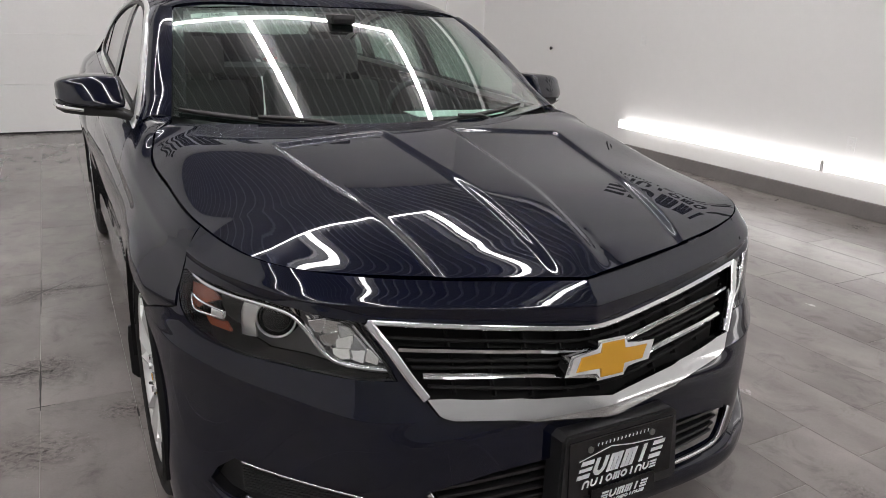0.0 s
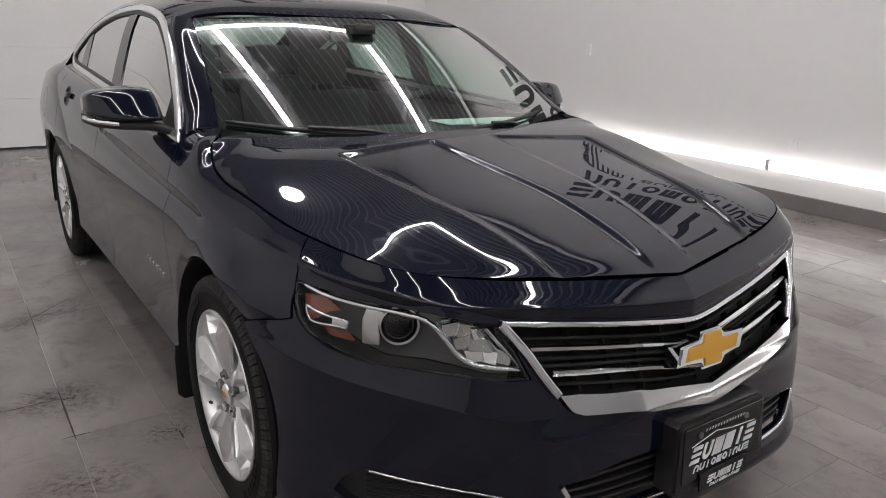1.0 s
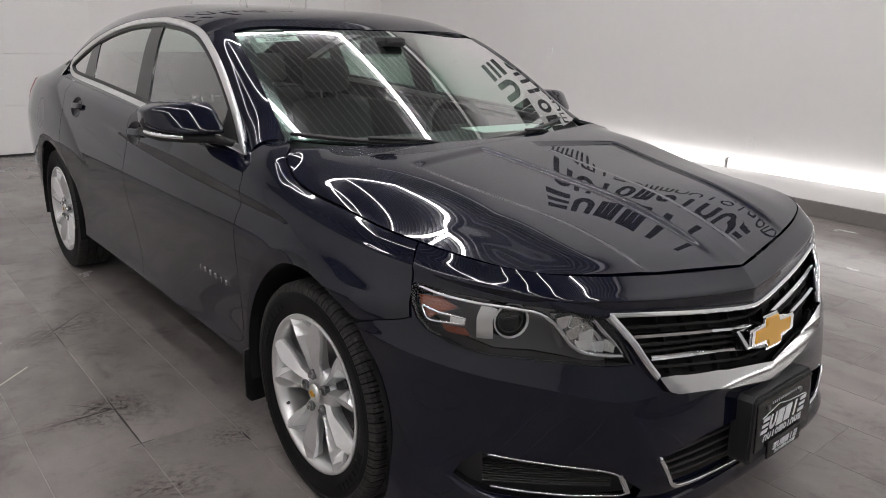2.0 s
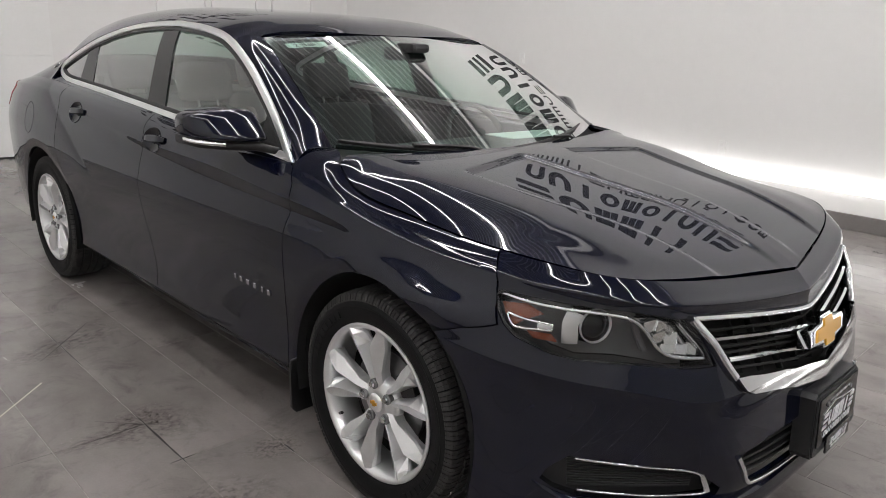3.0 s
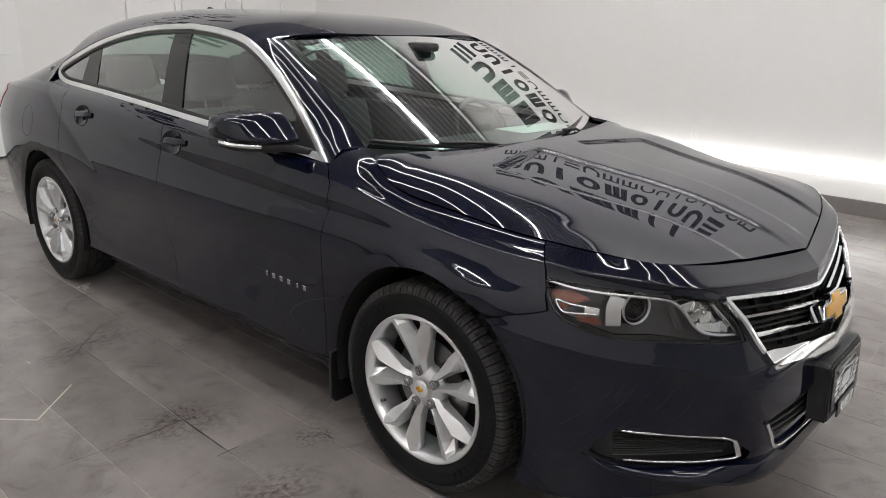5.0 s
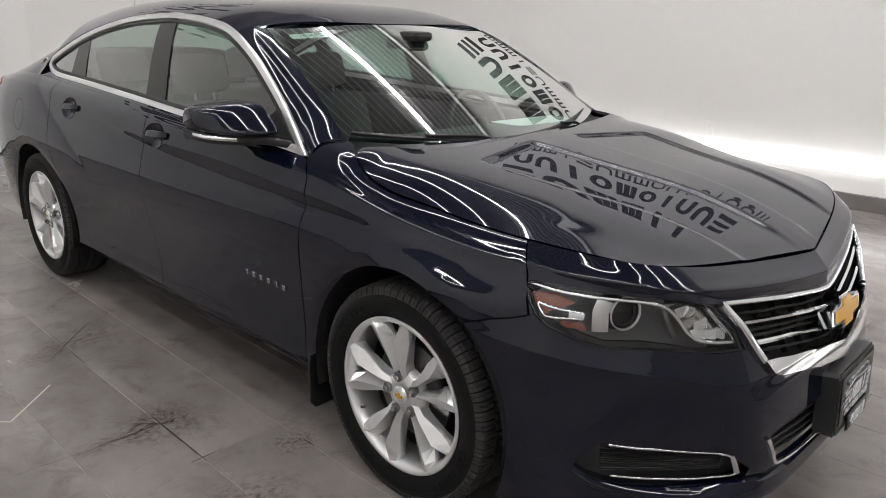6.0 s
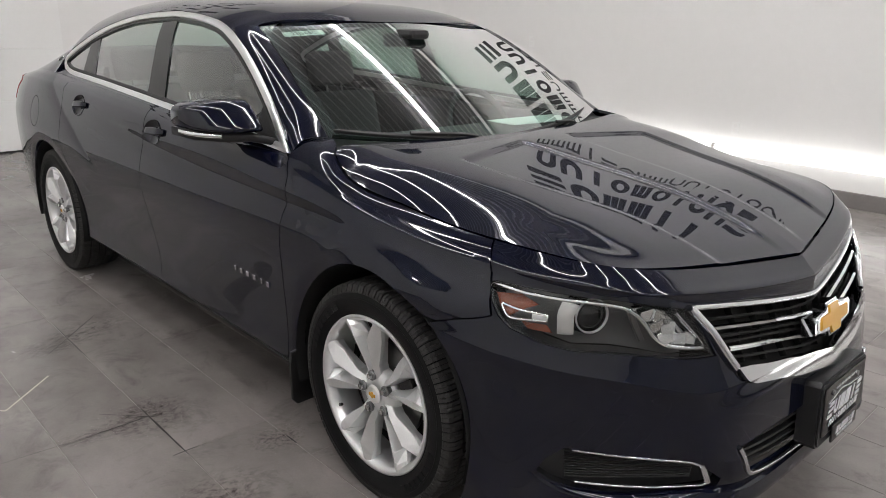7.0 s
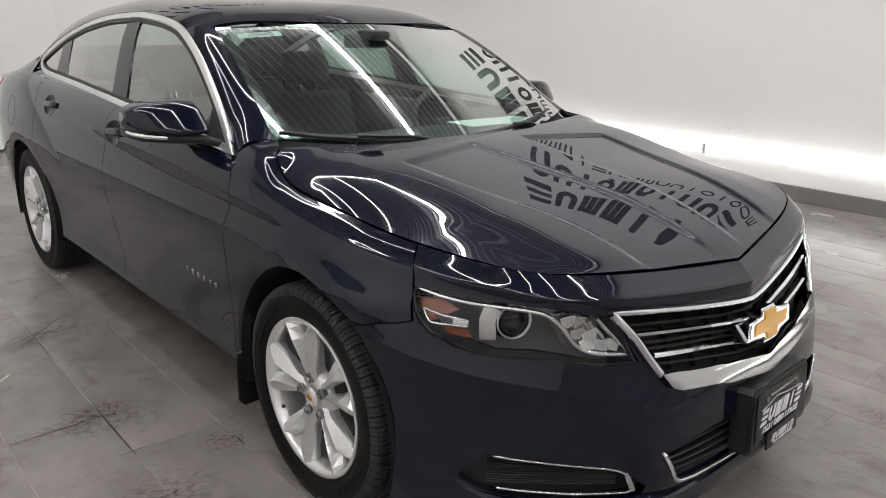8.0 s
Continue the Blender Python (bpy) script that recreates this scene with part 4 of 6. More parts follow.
    bt = [(y, 0.0) for y in np.linspace(4.1, 2.60, 60)]
    panel("quarter_panel", np.vstack([side_outline(straight(quarter, 0.03, closed=False)), bt]), side_map, 0.016, PAINT, car, side=sd, gap=0.0022)
    sill = [(y, .288) for y in np.linspace(.40, 2.42, 60)] + [(y, .185) for y in np.linspace(2.42, .40, 60)]
    yy = np.linspace(.50, 2.93, 60)
    zb = np.interp(yy, [.5, .8, 1.23, 1.626, 1.893, 2.192, 2.463, 2.737, 2.835, 2.93], [.990, 1.008, 1.027, 1.049, 1.063, 1.078, 1.089, 1.100, 1.123, 1.11])
    loft("belt_ledge", [side_map(yy, np.zeros(60)), cabin_map(yy, zb)], PAINT, car, side=sd)
    panel("sill", side_outline(sill), side_map, 0.03, PAINT, car, side=sd, lift=-0.012)

# roof and tail
ys = np.linspace(1.02, 4.1, 160)
er = roof_edge(ys)[:, 0] * (1 + 0.034 * np.clip((ys - 2.86) / 0.06, 0, 1))
hdr = np.array([(x, 1.035 - 0.064 * (1 - (x / 0.612)**2)) for x in np.linspace(-0.60, 0.60, 50)])
outline = np.vstack([hdr, np.stack([er, ys], 1), [(x, 4.1) for x in np.linspace(0.40, -0.40, 30)], np.stack([-er, ys], 1)[::-1]])
rw = straight([(-.52, 2.74), (0, 2.70), (.52, 2.74), (.60, 3.30), (.3, 3.36), (0, 3.38), (-.3, 3.36), (-.60, 3.30)], 0.04)
panel("roof", outline, roof_map, 0.03, PAINT, car, holes=[rw], gap=0.001, label="dark blue roof and boot")
panel("rear_window", shrink(rw, -0.02), roof_map, 0.05, GLASS_R, car, lift=-0.006, thick=0.0)

# rear end
rr = [[(.70 * s * k, 4.10 + 0.08 * (1 - s * s), z) for s in np.linspace(-1, 1, 15)] for z, k in ((1.05, .60), (.98, .64), (.80, .70), (.6, .71), (.4, .69), (.25, .64))]
loft("rear_bumper", rr, PAINT, car)

# windscreen with a black printed border
edge = [(s, 0.0) for s in np.linspace(-1, 1, 60)] + [(1.0, t) for t in np.linspace(0.05, 1, 40)] + [(s, 1.0) for s in np.linspace(0.95, -1, 60)] + [(-1.0, t) for t in np.linspace(0.95, 0.05, 40)]
panel("windscreen", edge, screen_map, 0.05, GLASS_W, car, thick=0.0)
inner = np.array([(0.945 * p, 0.035 + 0.925 * q) for p, q in edge])
panel("screen_border", edge, screen_map, 0.05, GLOSSBLACK, car, holes=[inner], lift=-0.004, thick=0.0, label="black printed border of the windscreen")

for sd in (-1, 1):
    # windscreen pillar: from the glass edge, over a soft ridge, to the door glass
    t = np.linspace(0, 1, 24)
    a = screen_map(np.ones(24), t) + np.array([0.004, 0, 0.0])
    c = smooth_line([(.842, .47, .985), (.806, .588, 1.045), (.786, .675, 1.11), (.764, .775, 1.18), (.740, .892, 1.25), (.712, 1.04, 1.325), (.692, 1.12, 1.352)], 24)
    k = ((1 - t)**3)[:, None]
    m1 = a * 0.62 + c * 0.38 + np.array([0.013, -0.010, 0.010]) + k * np.array([-0.005, 0.020, 0.010])
    m2 = a * 0.28 + c * 0.72 + np.array([0.010, -0.005, 0.006]) + k * np.array([0.000, 0.012, 0.009])
    loft("windscreen_pillar", cubic([0, 0.34, 0.68, 1], np.stack([a, m1, m2, c]))(np.linspace(0, 1, 15)), PAINT, car, side=sd)

# cowl under the windscreen
w0 = np.array([(x, 0.325 - 0.115 * (1 - (x / 0.73)**2) - 0.01, 0.985) for x in np.linspace(-0.725, 0.725, 40)])
w1 = screen_map(np.linspace(-1.02, 1.02, 40), np.zeros(40)) + np.array([0, 0.03, -0.004])
loft("cowl", [w0, w0 * .5 + w1 * .5 - np.array([0, 0, 0.02]), w1], BLACK, car, label="black plastic cowl below the windscreen")

# side glass, its black frame and chrome surround
DLO = [(.497, .985), (.622, 1.081), (.71, 1.145), (.798, 1.203), (.888, 1.256), (.983, 1.304), (1.08, 1.343), (1.181, 1.373), (1.30, 1.392), (1.413, 1.403), (1.631, 1.413), (1.817, 1.407), (1.988, 1.395), (2.161, 1.372), (2.344, 1.337), (2.485, 1.303), (2.632, 1.259), (2.759, 1.216), (2.848, 1.18), (2.872, 1.152), (2.835, 1.118), (2.737, 1.095), (2.463, 1.084), (2.192, 1.073), (1.893, 1.058), (1.626, 1.044), (1.23, 1.022), (.8, 1.003)]
dlo = straight(smooth_line(DLO, 150, closed=True), 0.03)


def bar_shape(y0, z0, y1, z1, w0, w1):
    return straight([(y0 - w0 / 2, z0), (y0 + w0 / 2, z0), (y1 + w1 / 2, z1), (y1 - w1 / 2, z1)], 0.02)


PILLARS = (("door_pillar", (1.541, 1.035, 1.618, 1.408, .098, .058)), ("door_pillar", (1.634, 1.04, 1.690, 1.408, .080, .080)), ("window_divider", (2.45, 1.085, 2.455, 1.322, .20, .10)))
for sd in (-1, 1):
    panel("side_window", shrink(dlo, 0.006), cabin_map, 0.05, GLASS_S, car, side=sd, lift=-0.004, thick=0.0, label="tinted side glass in a chrome surround")
    q = shrink(dlo, 0.009)
    P, N = normals_of(cabin_map, q[:, 0], q[:, 1])
    prof = [(-.016, -.006), (.012, -.006), (.012, .004), (.006, .0075), (-.010, .0075), (-.016, .004)]
    sweep("window_surround", P, N, prof, SATIN, car, closed=True, side=sd, label="bright chrome window surround")
    q = shrink(dlo, 0.029)
    P, N = normals_of(cabin_map, q[:, 0], q[:, 1])
    sweep("window_seal", P, N, rounded(0.016, 0.007, 0.003, 2), BLACK, car, closed=True, side=sd, label="black rubber window seal")
    for nm, b in PILLARS:
        panel(nm, bar_shape(*b), cabin_map, 0.05, GLOSSBLACK, car, side=sd, lift=0.001 if b[0] < 1.6 else -0.001, thick=0.006, label="glossy black pillar cover")


# ---- wheels ----
def wheel(y, sd, phase):
    """A wheel under the car; its outer face looks along +x before it is turned to its side."""
    w = new("wheel")
    w.parent = car
    w.location = (0.79 * sd, y, 0.340)
    if sd < 0:
        w.rotation_euler = (0, 0, math.pi)
    v, f = revolve([(.238, .098), (.248, .106), (.262, .112), (.285, .1165), (.305, .1165), (.320, .1105), (.328, .101), (.332, .090), (.3335, .0), (.333, -.085), (.333, -.101), (.322, -.112), (.29, -.1165), (.25, -.108), (.23, -.09)], 96)
    tyre = mesh_object("tyre", v, f, RUBBER, w, "black rubber road tyre", smooth=True)
    # tread blocks in ribs with sipes
    bm = bmesh.new()
    n = 76
    ribs = [(-.106, .335, -.066, .3435, .0), (-.058, .3435, -.022, .3435, .35), (-.014, .3435, .014, .3435, .7), (.022, .3435, .058, .3435, .35), (.066, .3435, .094, .3415, .0), (.094, .3415, .107, .3350, .0), (.107, .3350, .1150, .3170, .0)]
    for x0, r0, x1, r1, sk in ribs:
        for i in range(n):
            for lo, hi in ((0, .40), (.45, .84)):
                vs = []
                for a in (2 * math.pi * (i + sk + lo) / n, 2 * math.pi * (i + sk + hi) / n):
                    for x, rr in ((x0, r0), (x1, r1)):
                        aa = a + (.16 * (x - x0) * (1 if x0 > 0 else -1) if abs(x0) < .06 else 0)
                        for r, xx in ((rr - .013, x - (.004 if x > .11 else 0)), (rr, x)):
                            vs.append(bm.verts.new((xx, r * math.cos(aa), r * math.sin(aa))))
                for q in ((1, 3, 7, 5), (0, 1, 5, 4), (2, 6, 7, 3), (0, 2, 3, 1), (4, 5, 7, 6)):
                    bm.faces.new([vs[j] for j in q])
    part("tread", bm, TREAD, w, "rubber tread blocks, paler than the tyre wall")
    # raised ring and lettering blocks on the side wall
    v, f = revolve([(.296, .1168), (.2985, .1182), (.301, .1168)], 96)
    mesh_object("sidewall_ring", v, f, RUBBER, w, smooth=True)
    for base in (0.6, 3.75):
        for i in range(8):
            a = base + i * .1
            bm = bmesh.new()
            m = Matrix.Rotation(a, 4, "X") @ Matrix.Translation((.1172, 0, .281))
            box(bm, (-.001, -.011, -.010), (.0012, .011, .010), m)
            part("sidewall_mark", bm, RUBBER, tyre, "raised black mark on the tyre wall")
    # rim barrel and lip
    v, f = revolve([(.243, .1015), (.246, .106), (.245, .1095), (.240, .110), (.232, .107), (.226, .098), (.221, .075), (.214, .03), (.212, -.05), (.225, -.09)], 96)
    rim = mesh_object("rim", v, f, ALLOY, w, "silver painted alloy rim with ten paired spokes", smooth=True)
    # spokes: five pairs, each spoke a faceted blade that widens outwards
    for i in range(5):
        for mirrored in (-1, 1):
            bm = bmesh.new()
            base = radians(72 * i + phase)
            secs = []
            for r, a0, a1, a2, xe, d0, d2 in ((.046, 8, 17, 33, .088, .006, .010), (.098, 4.0, 9, 20.5, .100, .026, .013), (.178, 4.0, 9.5, 23.5, .1160, .046, .024), (.214, 6.5, 13.5, 22.5, .1115, .026, .014), (.243, 9, 16.5, 21.5, .1075, .003, .003)):
                at = lambda deg, x: bm.verts.new((x, r * math.cos(base + mirrored * radians(deg)), r * math.sin(base + mirrored * radians(deg))))
                secs.append([at(a0, xe - d0 - .010), at(a0 + .8, xe - d0), at(a1, xe), at(a2 - .8, xe - d2), at(a2, xe - d2 - .010), at(a2 - .5, xe - .046), at(a0 + .5, xe - .046)])
            for a, b in zip(secs, secs[1:]):
                for j in range(7):
                    k = (j + 1) % 7
                    bm.faces.new((a[j], a[k], b[k], b[j]))
            bm.faces.new(secs[0])
            bm.faces.new(secs[-1][::-1])
            bmesh.ops.bevel(bm, geom=[e for e in bm.edges if len(e.link_faces) == 2 and e.calc_face_angle(0) > .35], offset=.0012, segments=1, affect="EDGES")
            part("spoke", bm, ALLOY, rim)
    v, f = revolve([(.0, .088), (.030, .088), (.036, .090), (.046, .088), (.062, .083), (.074, .074), (.078, .05)], 60)
    mesh_object("hub", v, f, ALLOY, w, smooth=True)
    v, f = revolve([(.0, .1035), (.020, .1025), (.027, .0995), (.029, .095)], 40)
    cap = mesh_object("hub_cap", v, f, SATIN, w, "round silver centre cap", smooth=True)
    bm = bmesh.new()
    box(bm, (.1025, -.014, -.0045), (.1050, .014, .0045))
    box(bm, (.1025, -.005, -.009), (.1049, .005, .009))
    part("cap_emblem", bm, GOLD, cap, "small gold emblem")
    for i in range(5):
        a = radians(72 * i + phase)
        c = Vector((0, .0575 * math.cos(a), .0575 * math.sin(a)))
        # a dark grey disc stands in for the shade of the nut's recess
        bm = bmesh.new()
        cyl(bm, c + Vector((.080, 0, 0)), c + Vector((.0962, 0, 0)), .0150, .0160, 20)
        part("nut_shade", bm, GREYLAMP, w, "dark disc in place of the shaded nut recess")
        bm = bmesh.new()
        cyl(bm, c + Vector((.09, 0, 0)), c + Vector((.106, 0, 0)), .0105, .0095, 6)
        part("wheel_nut", bm, CHROME, w)
    bm = bmesh.new()
    cyl(bm, (.03, 0, 0), (.042, 0, 0), .150, n=48)
    part("brake_disc", bm, STEEL, w)
    bm = bmesh.new()
    m = Matrix.Rotation(radians(-60), 4, "X")
    box(bm, (.0, -.06, .10), (.075, .06, .165), m, bevel=.01)
    part("brake_caliper", bm, BLACK, w)
    bm = bmesh.new()
    cyl(bm, (-.1, 0, 0), (.012, 0, 0), .2125, n=40)
    part("backing_plate", bm, DARK, w)
    m = Matrix.Rotation(radians(122), 4, "X")
    bm = bmesh.new()
    cyl(bm, m @ Vector((.085, 0, .225)), m @ Vector((.098, 0, .19)), .005, n=10)
    part("valve", bm, BLACK, w)
    return w


for sd in (-1, 1):
    for y in (0.0, 2.837):
        wheel(y, sd, 102 if y < 1 else 84)
    # wheel houses: an inner liner over each wheel, and a lip round the opening
    for cy, cz, r in (FA, RA):
        a = np.radians(np.linspace(-15, 195, 44))
        rows = []
        for x, k in ((.915, .996), (.86, 1.0), (.62, 1.0), (.56, .9), (.55, .1)):
            rows.append([(x, cy + r * k * math.cos(q), cz + r * k * math.sin(q)) for q in a])
        loft("wheel_liner", rows, DARK, car, side=sd, label="black wheel house liner")
        q = side_outline([(cy + (r + .003) * math.cos(b), cz + (r + .003) * math.sin(b)) for b in np.radians(np.linspace(8, 160 if cy < 1 else 172, 50))]) if cy > 1 else side_outline([(cy + (r + .003) * math.cos(b), cz + (r + .003) * math.sin(b)) for b in np.radians(np.linspace(2, 122, 44))])
        P, N = normals_of(side_map, q[:, 0], q[:, 1])
        sweep("arch_lip", P - N * .004, N, [(-.006, -.006), (.006, -.006), (.008, .002), (-.002, .0035)], PAINT, car, side=sd)

# underbody and added blocks inside the body, so that no light leaks
bm = bmesh.new()
box(bm, (-.80, -.42, .20), (.80, 2.45, .235))
box(bm, (-.56, 2.45, .20), (.56, 4.0, .235))
part("underbody", bm, DARK, car)
for w, a, b in ((.66, -.42, -.36), (.82, .42, .50)):
    bm = bmesh.new()
    box(bm, (-w, a, .22), (w, b, .80))
    part("light_block", bm, DARK, car)


# ---- front of the car ----
def on_front(pts, n=None, lift=0.0, axis=0):
    """A smooth line over the front surface through (x, z) points, with its normals."""
    p = np.asarray(pts, float)
    n = n or max(8, int(len(p) * 6))
    uv = front_uv(smooth_line(p, n), axis)
    P, N = normals_of(front_map, uv[:, 0], uv[:, 1], 0.02)
    return P + N * lift, N


def mirrored(pts):
    """The half line from the middle outwards, and its mirror image, as one line."""
    return [(-x, z) for x, z in pts[::-1]] + [(x, z) for x, z in pts if x > 0]


def front_strip(name, pts, lift, profile, material, parent, side=1, label="", n=None, axis=0):
    P, N = on_front(pts, n, lift, axis)
    return sweep(name, P, N, profile, material, parent, side=side, label=label)


grille = new("grille")
grille.parent = car
tagged(grille, "black grille with chrome bars and a heavy chrome lower frame")
TOPLINE = [(0, .694), (.2, .713), (.4, .739), (.535, .756)]
front_strip("top_trim", mirrored(TOPLINE), .002, rounded(.013, .016, .004), CHROME, grille, label="thin chrome upper trim", n=60)
low = [(0, .502), (.2, .528), (.385, .552), (.413, .563)]
for sd in (-1, 1):
    front_strip("side_trim", [(.535, .756), (.498, .70), (.458, .633), (.437, .601)], .003, rounded(.020, .020, .005), CHROME, grille, side=sd, label="chrome side trim")
band = front_uv([(-.415, .566), (-.385, .553), (-.2, .528), (0, .503), (.2, .528), (.385, .553), (.415, .566), (.437, .601), (.39, .597), (.2, .573), (0, .548), (-.2, .573), (-.39, .597), (-.437, .601)])
panel("lower_frame", straight(band, .08), front_map, .12, CHROME, grille, lift=.014, thick=.03, label="broad chrome lower frame", eps=.02)
for pts in ([(0, .6465), (.2, .669), (.42, .697), (.480, .704)], [(0, .594), (.2, .618), (.39, .639), (.436, .645)]):
    front_strip("chrome_bar", mirrored(pts), -.010, [(-.006, -.012), (.005, -.012), (.0075, -.004), (.006, .006), (-.001, .010), (-.006, .004)], CHROME, grille, label="slim chrome bar", n=60)
for pts, d in (([(0, .672), (.25, .698), (.495, .728)], -.032), ([(0, .628), (.25, .652), (.462, .678)], -.028), ([(0, .612), (.25, .637), (.452, .660)], -.034), ([(0, .574), (.25, .600), (.418, .620)], -.03)):
    front_strip("black_slat", mirrored(pts), d, rounded(.007, .022, .002, 2), DARK, grille, n=50)
for x in np.arange(-.36, .361, .09):
    zz = .556 + .115 * abs(x)
    front_strip("grille_web", [(x, zz), (x, zz + .075), (x, zz + .135)], -.036, rounded(.005, .02, .002, 2), DARK, grille, n=8)

# emblem: a gold bar-and-block shape on a chrome base
emblem = new("emblem")
emblem.parent = car
emblem.location = (0, -.912, .637)
emblem.rotation_euler = (radians(-20), 0, 0)


def prism(bm, pts, y0, y1):
    a = [bm.verts.new((x, y0, z)) for x, z in pts]
    b = [bm.verts.new((x, y1, z)) for x, z in pts]
    bm.faces.new(a)
    bm.faces.new(b[::-1])
    for i in range(len(pts)):
        j = (i + 1) % len(pts)
        bm.faces.new((a[i], b[i], b[j], a[j]))


def emblem_outline(reach, slope, arm, block, lean, tall):
    half = [(-reach, -arm), (-block - .004, -arm), (-block - lean, -tall), (block - .010, -tall), (block - .004, -arm), (reach - slope, -arm)]
    return half + [(-x, -z) for x, z in half]


for nm, pts, y0, edge, material, label in (("emblem_base", emblem_outline(.134, .026, .0215, .040, .008, .044), -.013, .005, CHROME, "chrome emblem rim"), ("emblem_face", emblem_outline(.104, .020, .0150, .032, .008, .0365), -.0165, .0015, GOLD, "gold emblem face")):
    bm = bmesh.new()
    prism(bm, pts, y0, .03 if material == CHROME else .0)
    bmesh.ops.bevel(bm, geom=[e for e in bm.edges if e.verts[0].co.y < y0 + .001 and e.verts[1].co.y < y0 + .001], offset=edge, segments=2, affect="EDGES")
    part(nm, bm, material, emblem, label)

# headlights
for sd in (-1, 1):
    h = new("headlight")
    h.parent = car
    tagged(h, "clear headlight with chrome strip, projector and amber side reflector")
    uvm = lamp_uv
    panel("lamp_housing", shrink(uvm, .01), front_map, .12, GREYLAMP, h, side=sd, lift=-.115, thick=0.0, label="dark grey lamp housing", eps=.02)
    P, N = normals_of(front_map, uvm[:, 0], uvm[:, 1], .02)
    rows = [np.vstack([P - N * d, (P - N * d)[:1]]) for d in (.004, .06, .118)]
    loft("lamp_wall", rows, GLOSSBLACK, h, side=sd)
    panel("lamp_lens", shrink(uvm, .035), front_map, .1, LENS, h, side=sd, lift=-.001, thick=0.0, label="clear polished lens", eps=.02)
    black = [shrink(uvm, .015), shrink(uvm, .075)]
    panel("lens_border", black[0], front_map, .1, GLOSSBLACK, h, side=sd, holes=[black[1]], lift=-.006, thick=.0, label="black edge of the lens", eps=.02)
    # chrome strip: along the top, then down and round the inner lamp
    front_strip("chrome_strip", [(.838, .796), (.817, .785), (.771, .777), (.720, .774), (.690, .769), (.672, .756), (.652, .728), (.628, .690), (.606, .675), (.502, .661)], -.020, rounded(.0095, .014, .003), REFLECTOR, h, side=sd, label="bright chrome strip", n=60)
    front_strip("chrome_strip", [(.502, .661), (.520, .690), (.545, .730), (.560, .752)], -.022, rounded(.007, .012, .003), REFLECTOR, h, side=sd, label="bright chrome strip", n=24)
    # inner lamp: stepped reflector facets
    inner = front_uv([(.671, .761), (.645, .724), (.612, .677), (.505, .664), (.535, .715), (.562, .757)])
    panel("inner_reflector", straight(inner, .06), front_map, .09, REFLECTOR, h, side=sd, lift=-.048, thick=.02, label="faceted chrome reflector", eps=.02)
    random.seed(5)
    for i in range(3):
        for j in range(3):
            a, b = (i + .5) / 3, (j + .5) / 3
            top, low = np.array([.666 - .100 * a, .757]), np.array([.604 - .092 * a, .674])
            u = front_uv([tuple(top * (1 - b) + low * b)])
            P, N = normals_of(front_map, np.array([u[0, 0]] * 3), np.array([u[0, 1]] * 3), .02)
            c, nn = Vector(P[0] - N[0] * .036), Vector(N[0])
            c.x, nn.x = c.x * sd, nn.x * sd
            rot = nn.to_track_quat("Z", "Y").to_matrix().to_4x4() @ Euler((random.uniform(-.28, .28), random.uniform(-.28, .28), random.uniform(-.3, .3))).to_matrix().to_4x4()
            bm = bmesh.new()
            box(bm, (-.0185, -.0145, -.004), (.0185, .0145, .003), Matrix.Translation(c) @ rot, bevel=.0012)
            part("reflector_facet", bm, CRYSTAL if (i + j) % 3 else REFLECTOR, h)
    # projector
    u = front_uv([(.735, .7215)])
    P, N = normals_of(front_map, np.array([u[0, 0]] * 3), np.array([u[0, 1]] * 3), .02)
    ax = Vector((-.42 * -1, -.90, .05)).normalized()
    c = Vector(P[0]) - Vector(N[0]) * .070
    X = lambda v: Vector((v.x * sd, v.y, v.z))
    for nm, r0, r1, d0, d1, m_ in (("projector_ring", .0448, .0450, -.005, .0, SATIN), ("projector_shroud", .056, .046, -.050, -.006, GLOSSBLACK)):
        bm = bmesh.new()
        axx = X(ax)
        q = axx.to_track_quat("Z", "Y").to_matrix()
        prof = [(r0, d0), (r1, d1), (r1 - .0030, d1 + .0012), (r1 - .0045, d0)]
        ring = []
        for i in range(40):
            a = 2 * math.pi * i / 40
            ring.append([bm.verts.new(X(c) + q @ Vector((r * math.cos(a), r * math.sin(a), d))) for r, d in prof])
        for i in range(40):
            for j in range(3):
                k = (i + 1) % 40
                bm.faces.new((ring[i][j], ring[k][j], ring[k][j + 1], ring[i][j + 1]))
        part(nm, bm, m_, h, smooth=True, label="bright projector ring")
    bm = bmesh.new()
    bmesh.ops.create_uvsphere(bm, u_segments=32, v_segments=16, radius=.0405, matrix=Matrix.Translation(X(c) + X(ax) * -.020) @ X(ax).to_track_quat("Z", "Y").to_matrix().to_4x4() @ Matrix.Diagonal((1, 1, .62, 1)))
    part("projector_lens", bm, GLOSSBLACK, h, "dark glass projector lens", smooth=True)
    # chrome blade beside the projector
    front_strip("chrome_blade", [(.764, .764), (.774, .722), (.772, .676)], -.056, [(-.020, -.004), (.020, -.004), (.020, .003), (.0, .006), (-.020, .003)], SATIN, h, side=sd, label="broad chrome blade", n=16)
    # amber side reflectors with their chrome loop
    for am in ([(-.415, .777), (-.478, .780), (-.524, .757), (-.492, .743), (-.466, .724), (-.436, .746)], [(-.495, .713), (-.548, .706), (-.562, .686), (-.512, .694)]):
        panel("amber_reflector", straight(front_uv(am, 1), .06), front_map, .1, AMBER, h, side=sd, lift=-.030, thick=.008, label="amber side reflector", eps=.02)
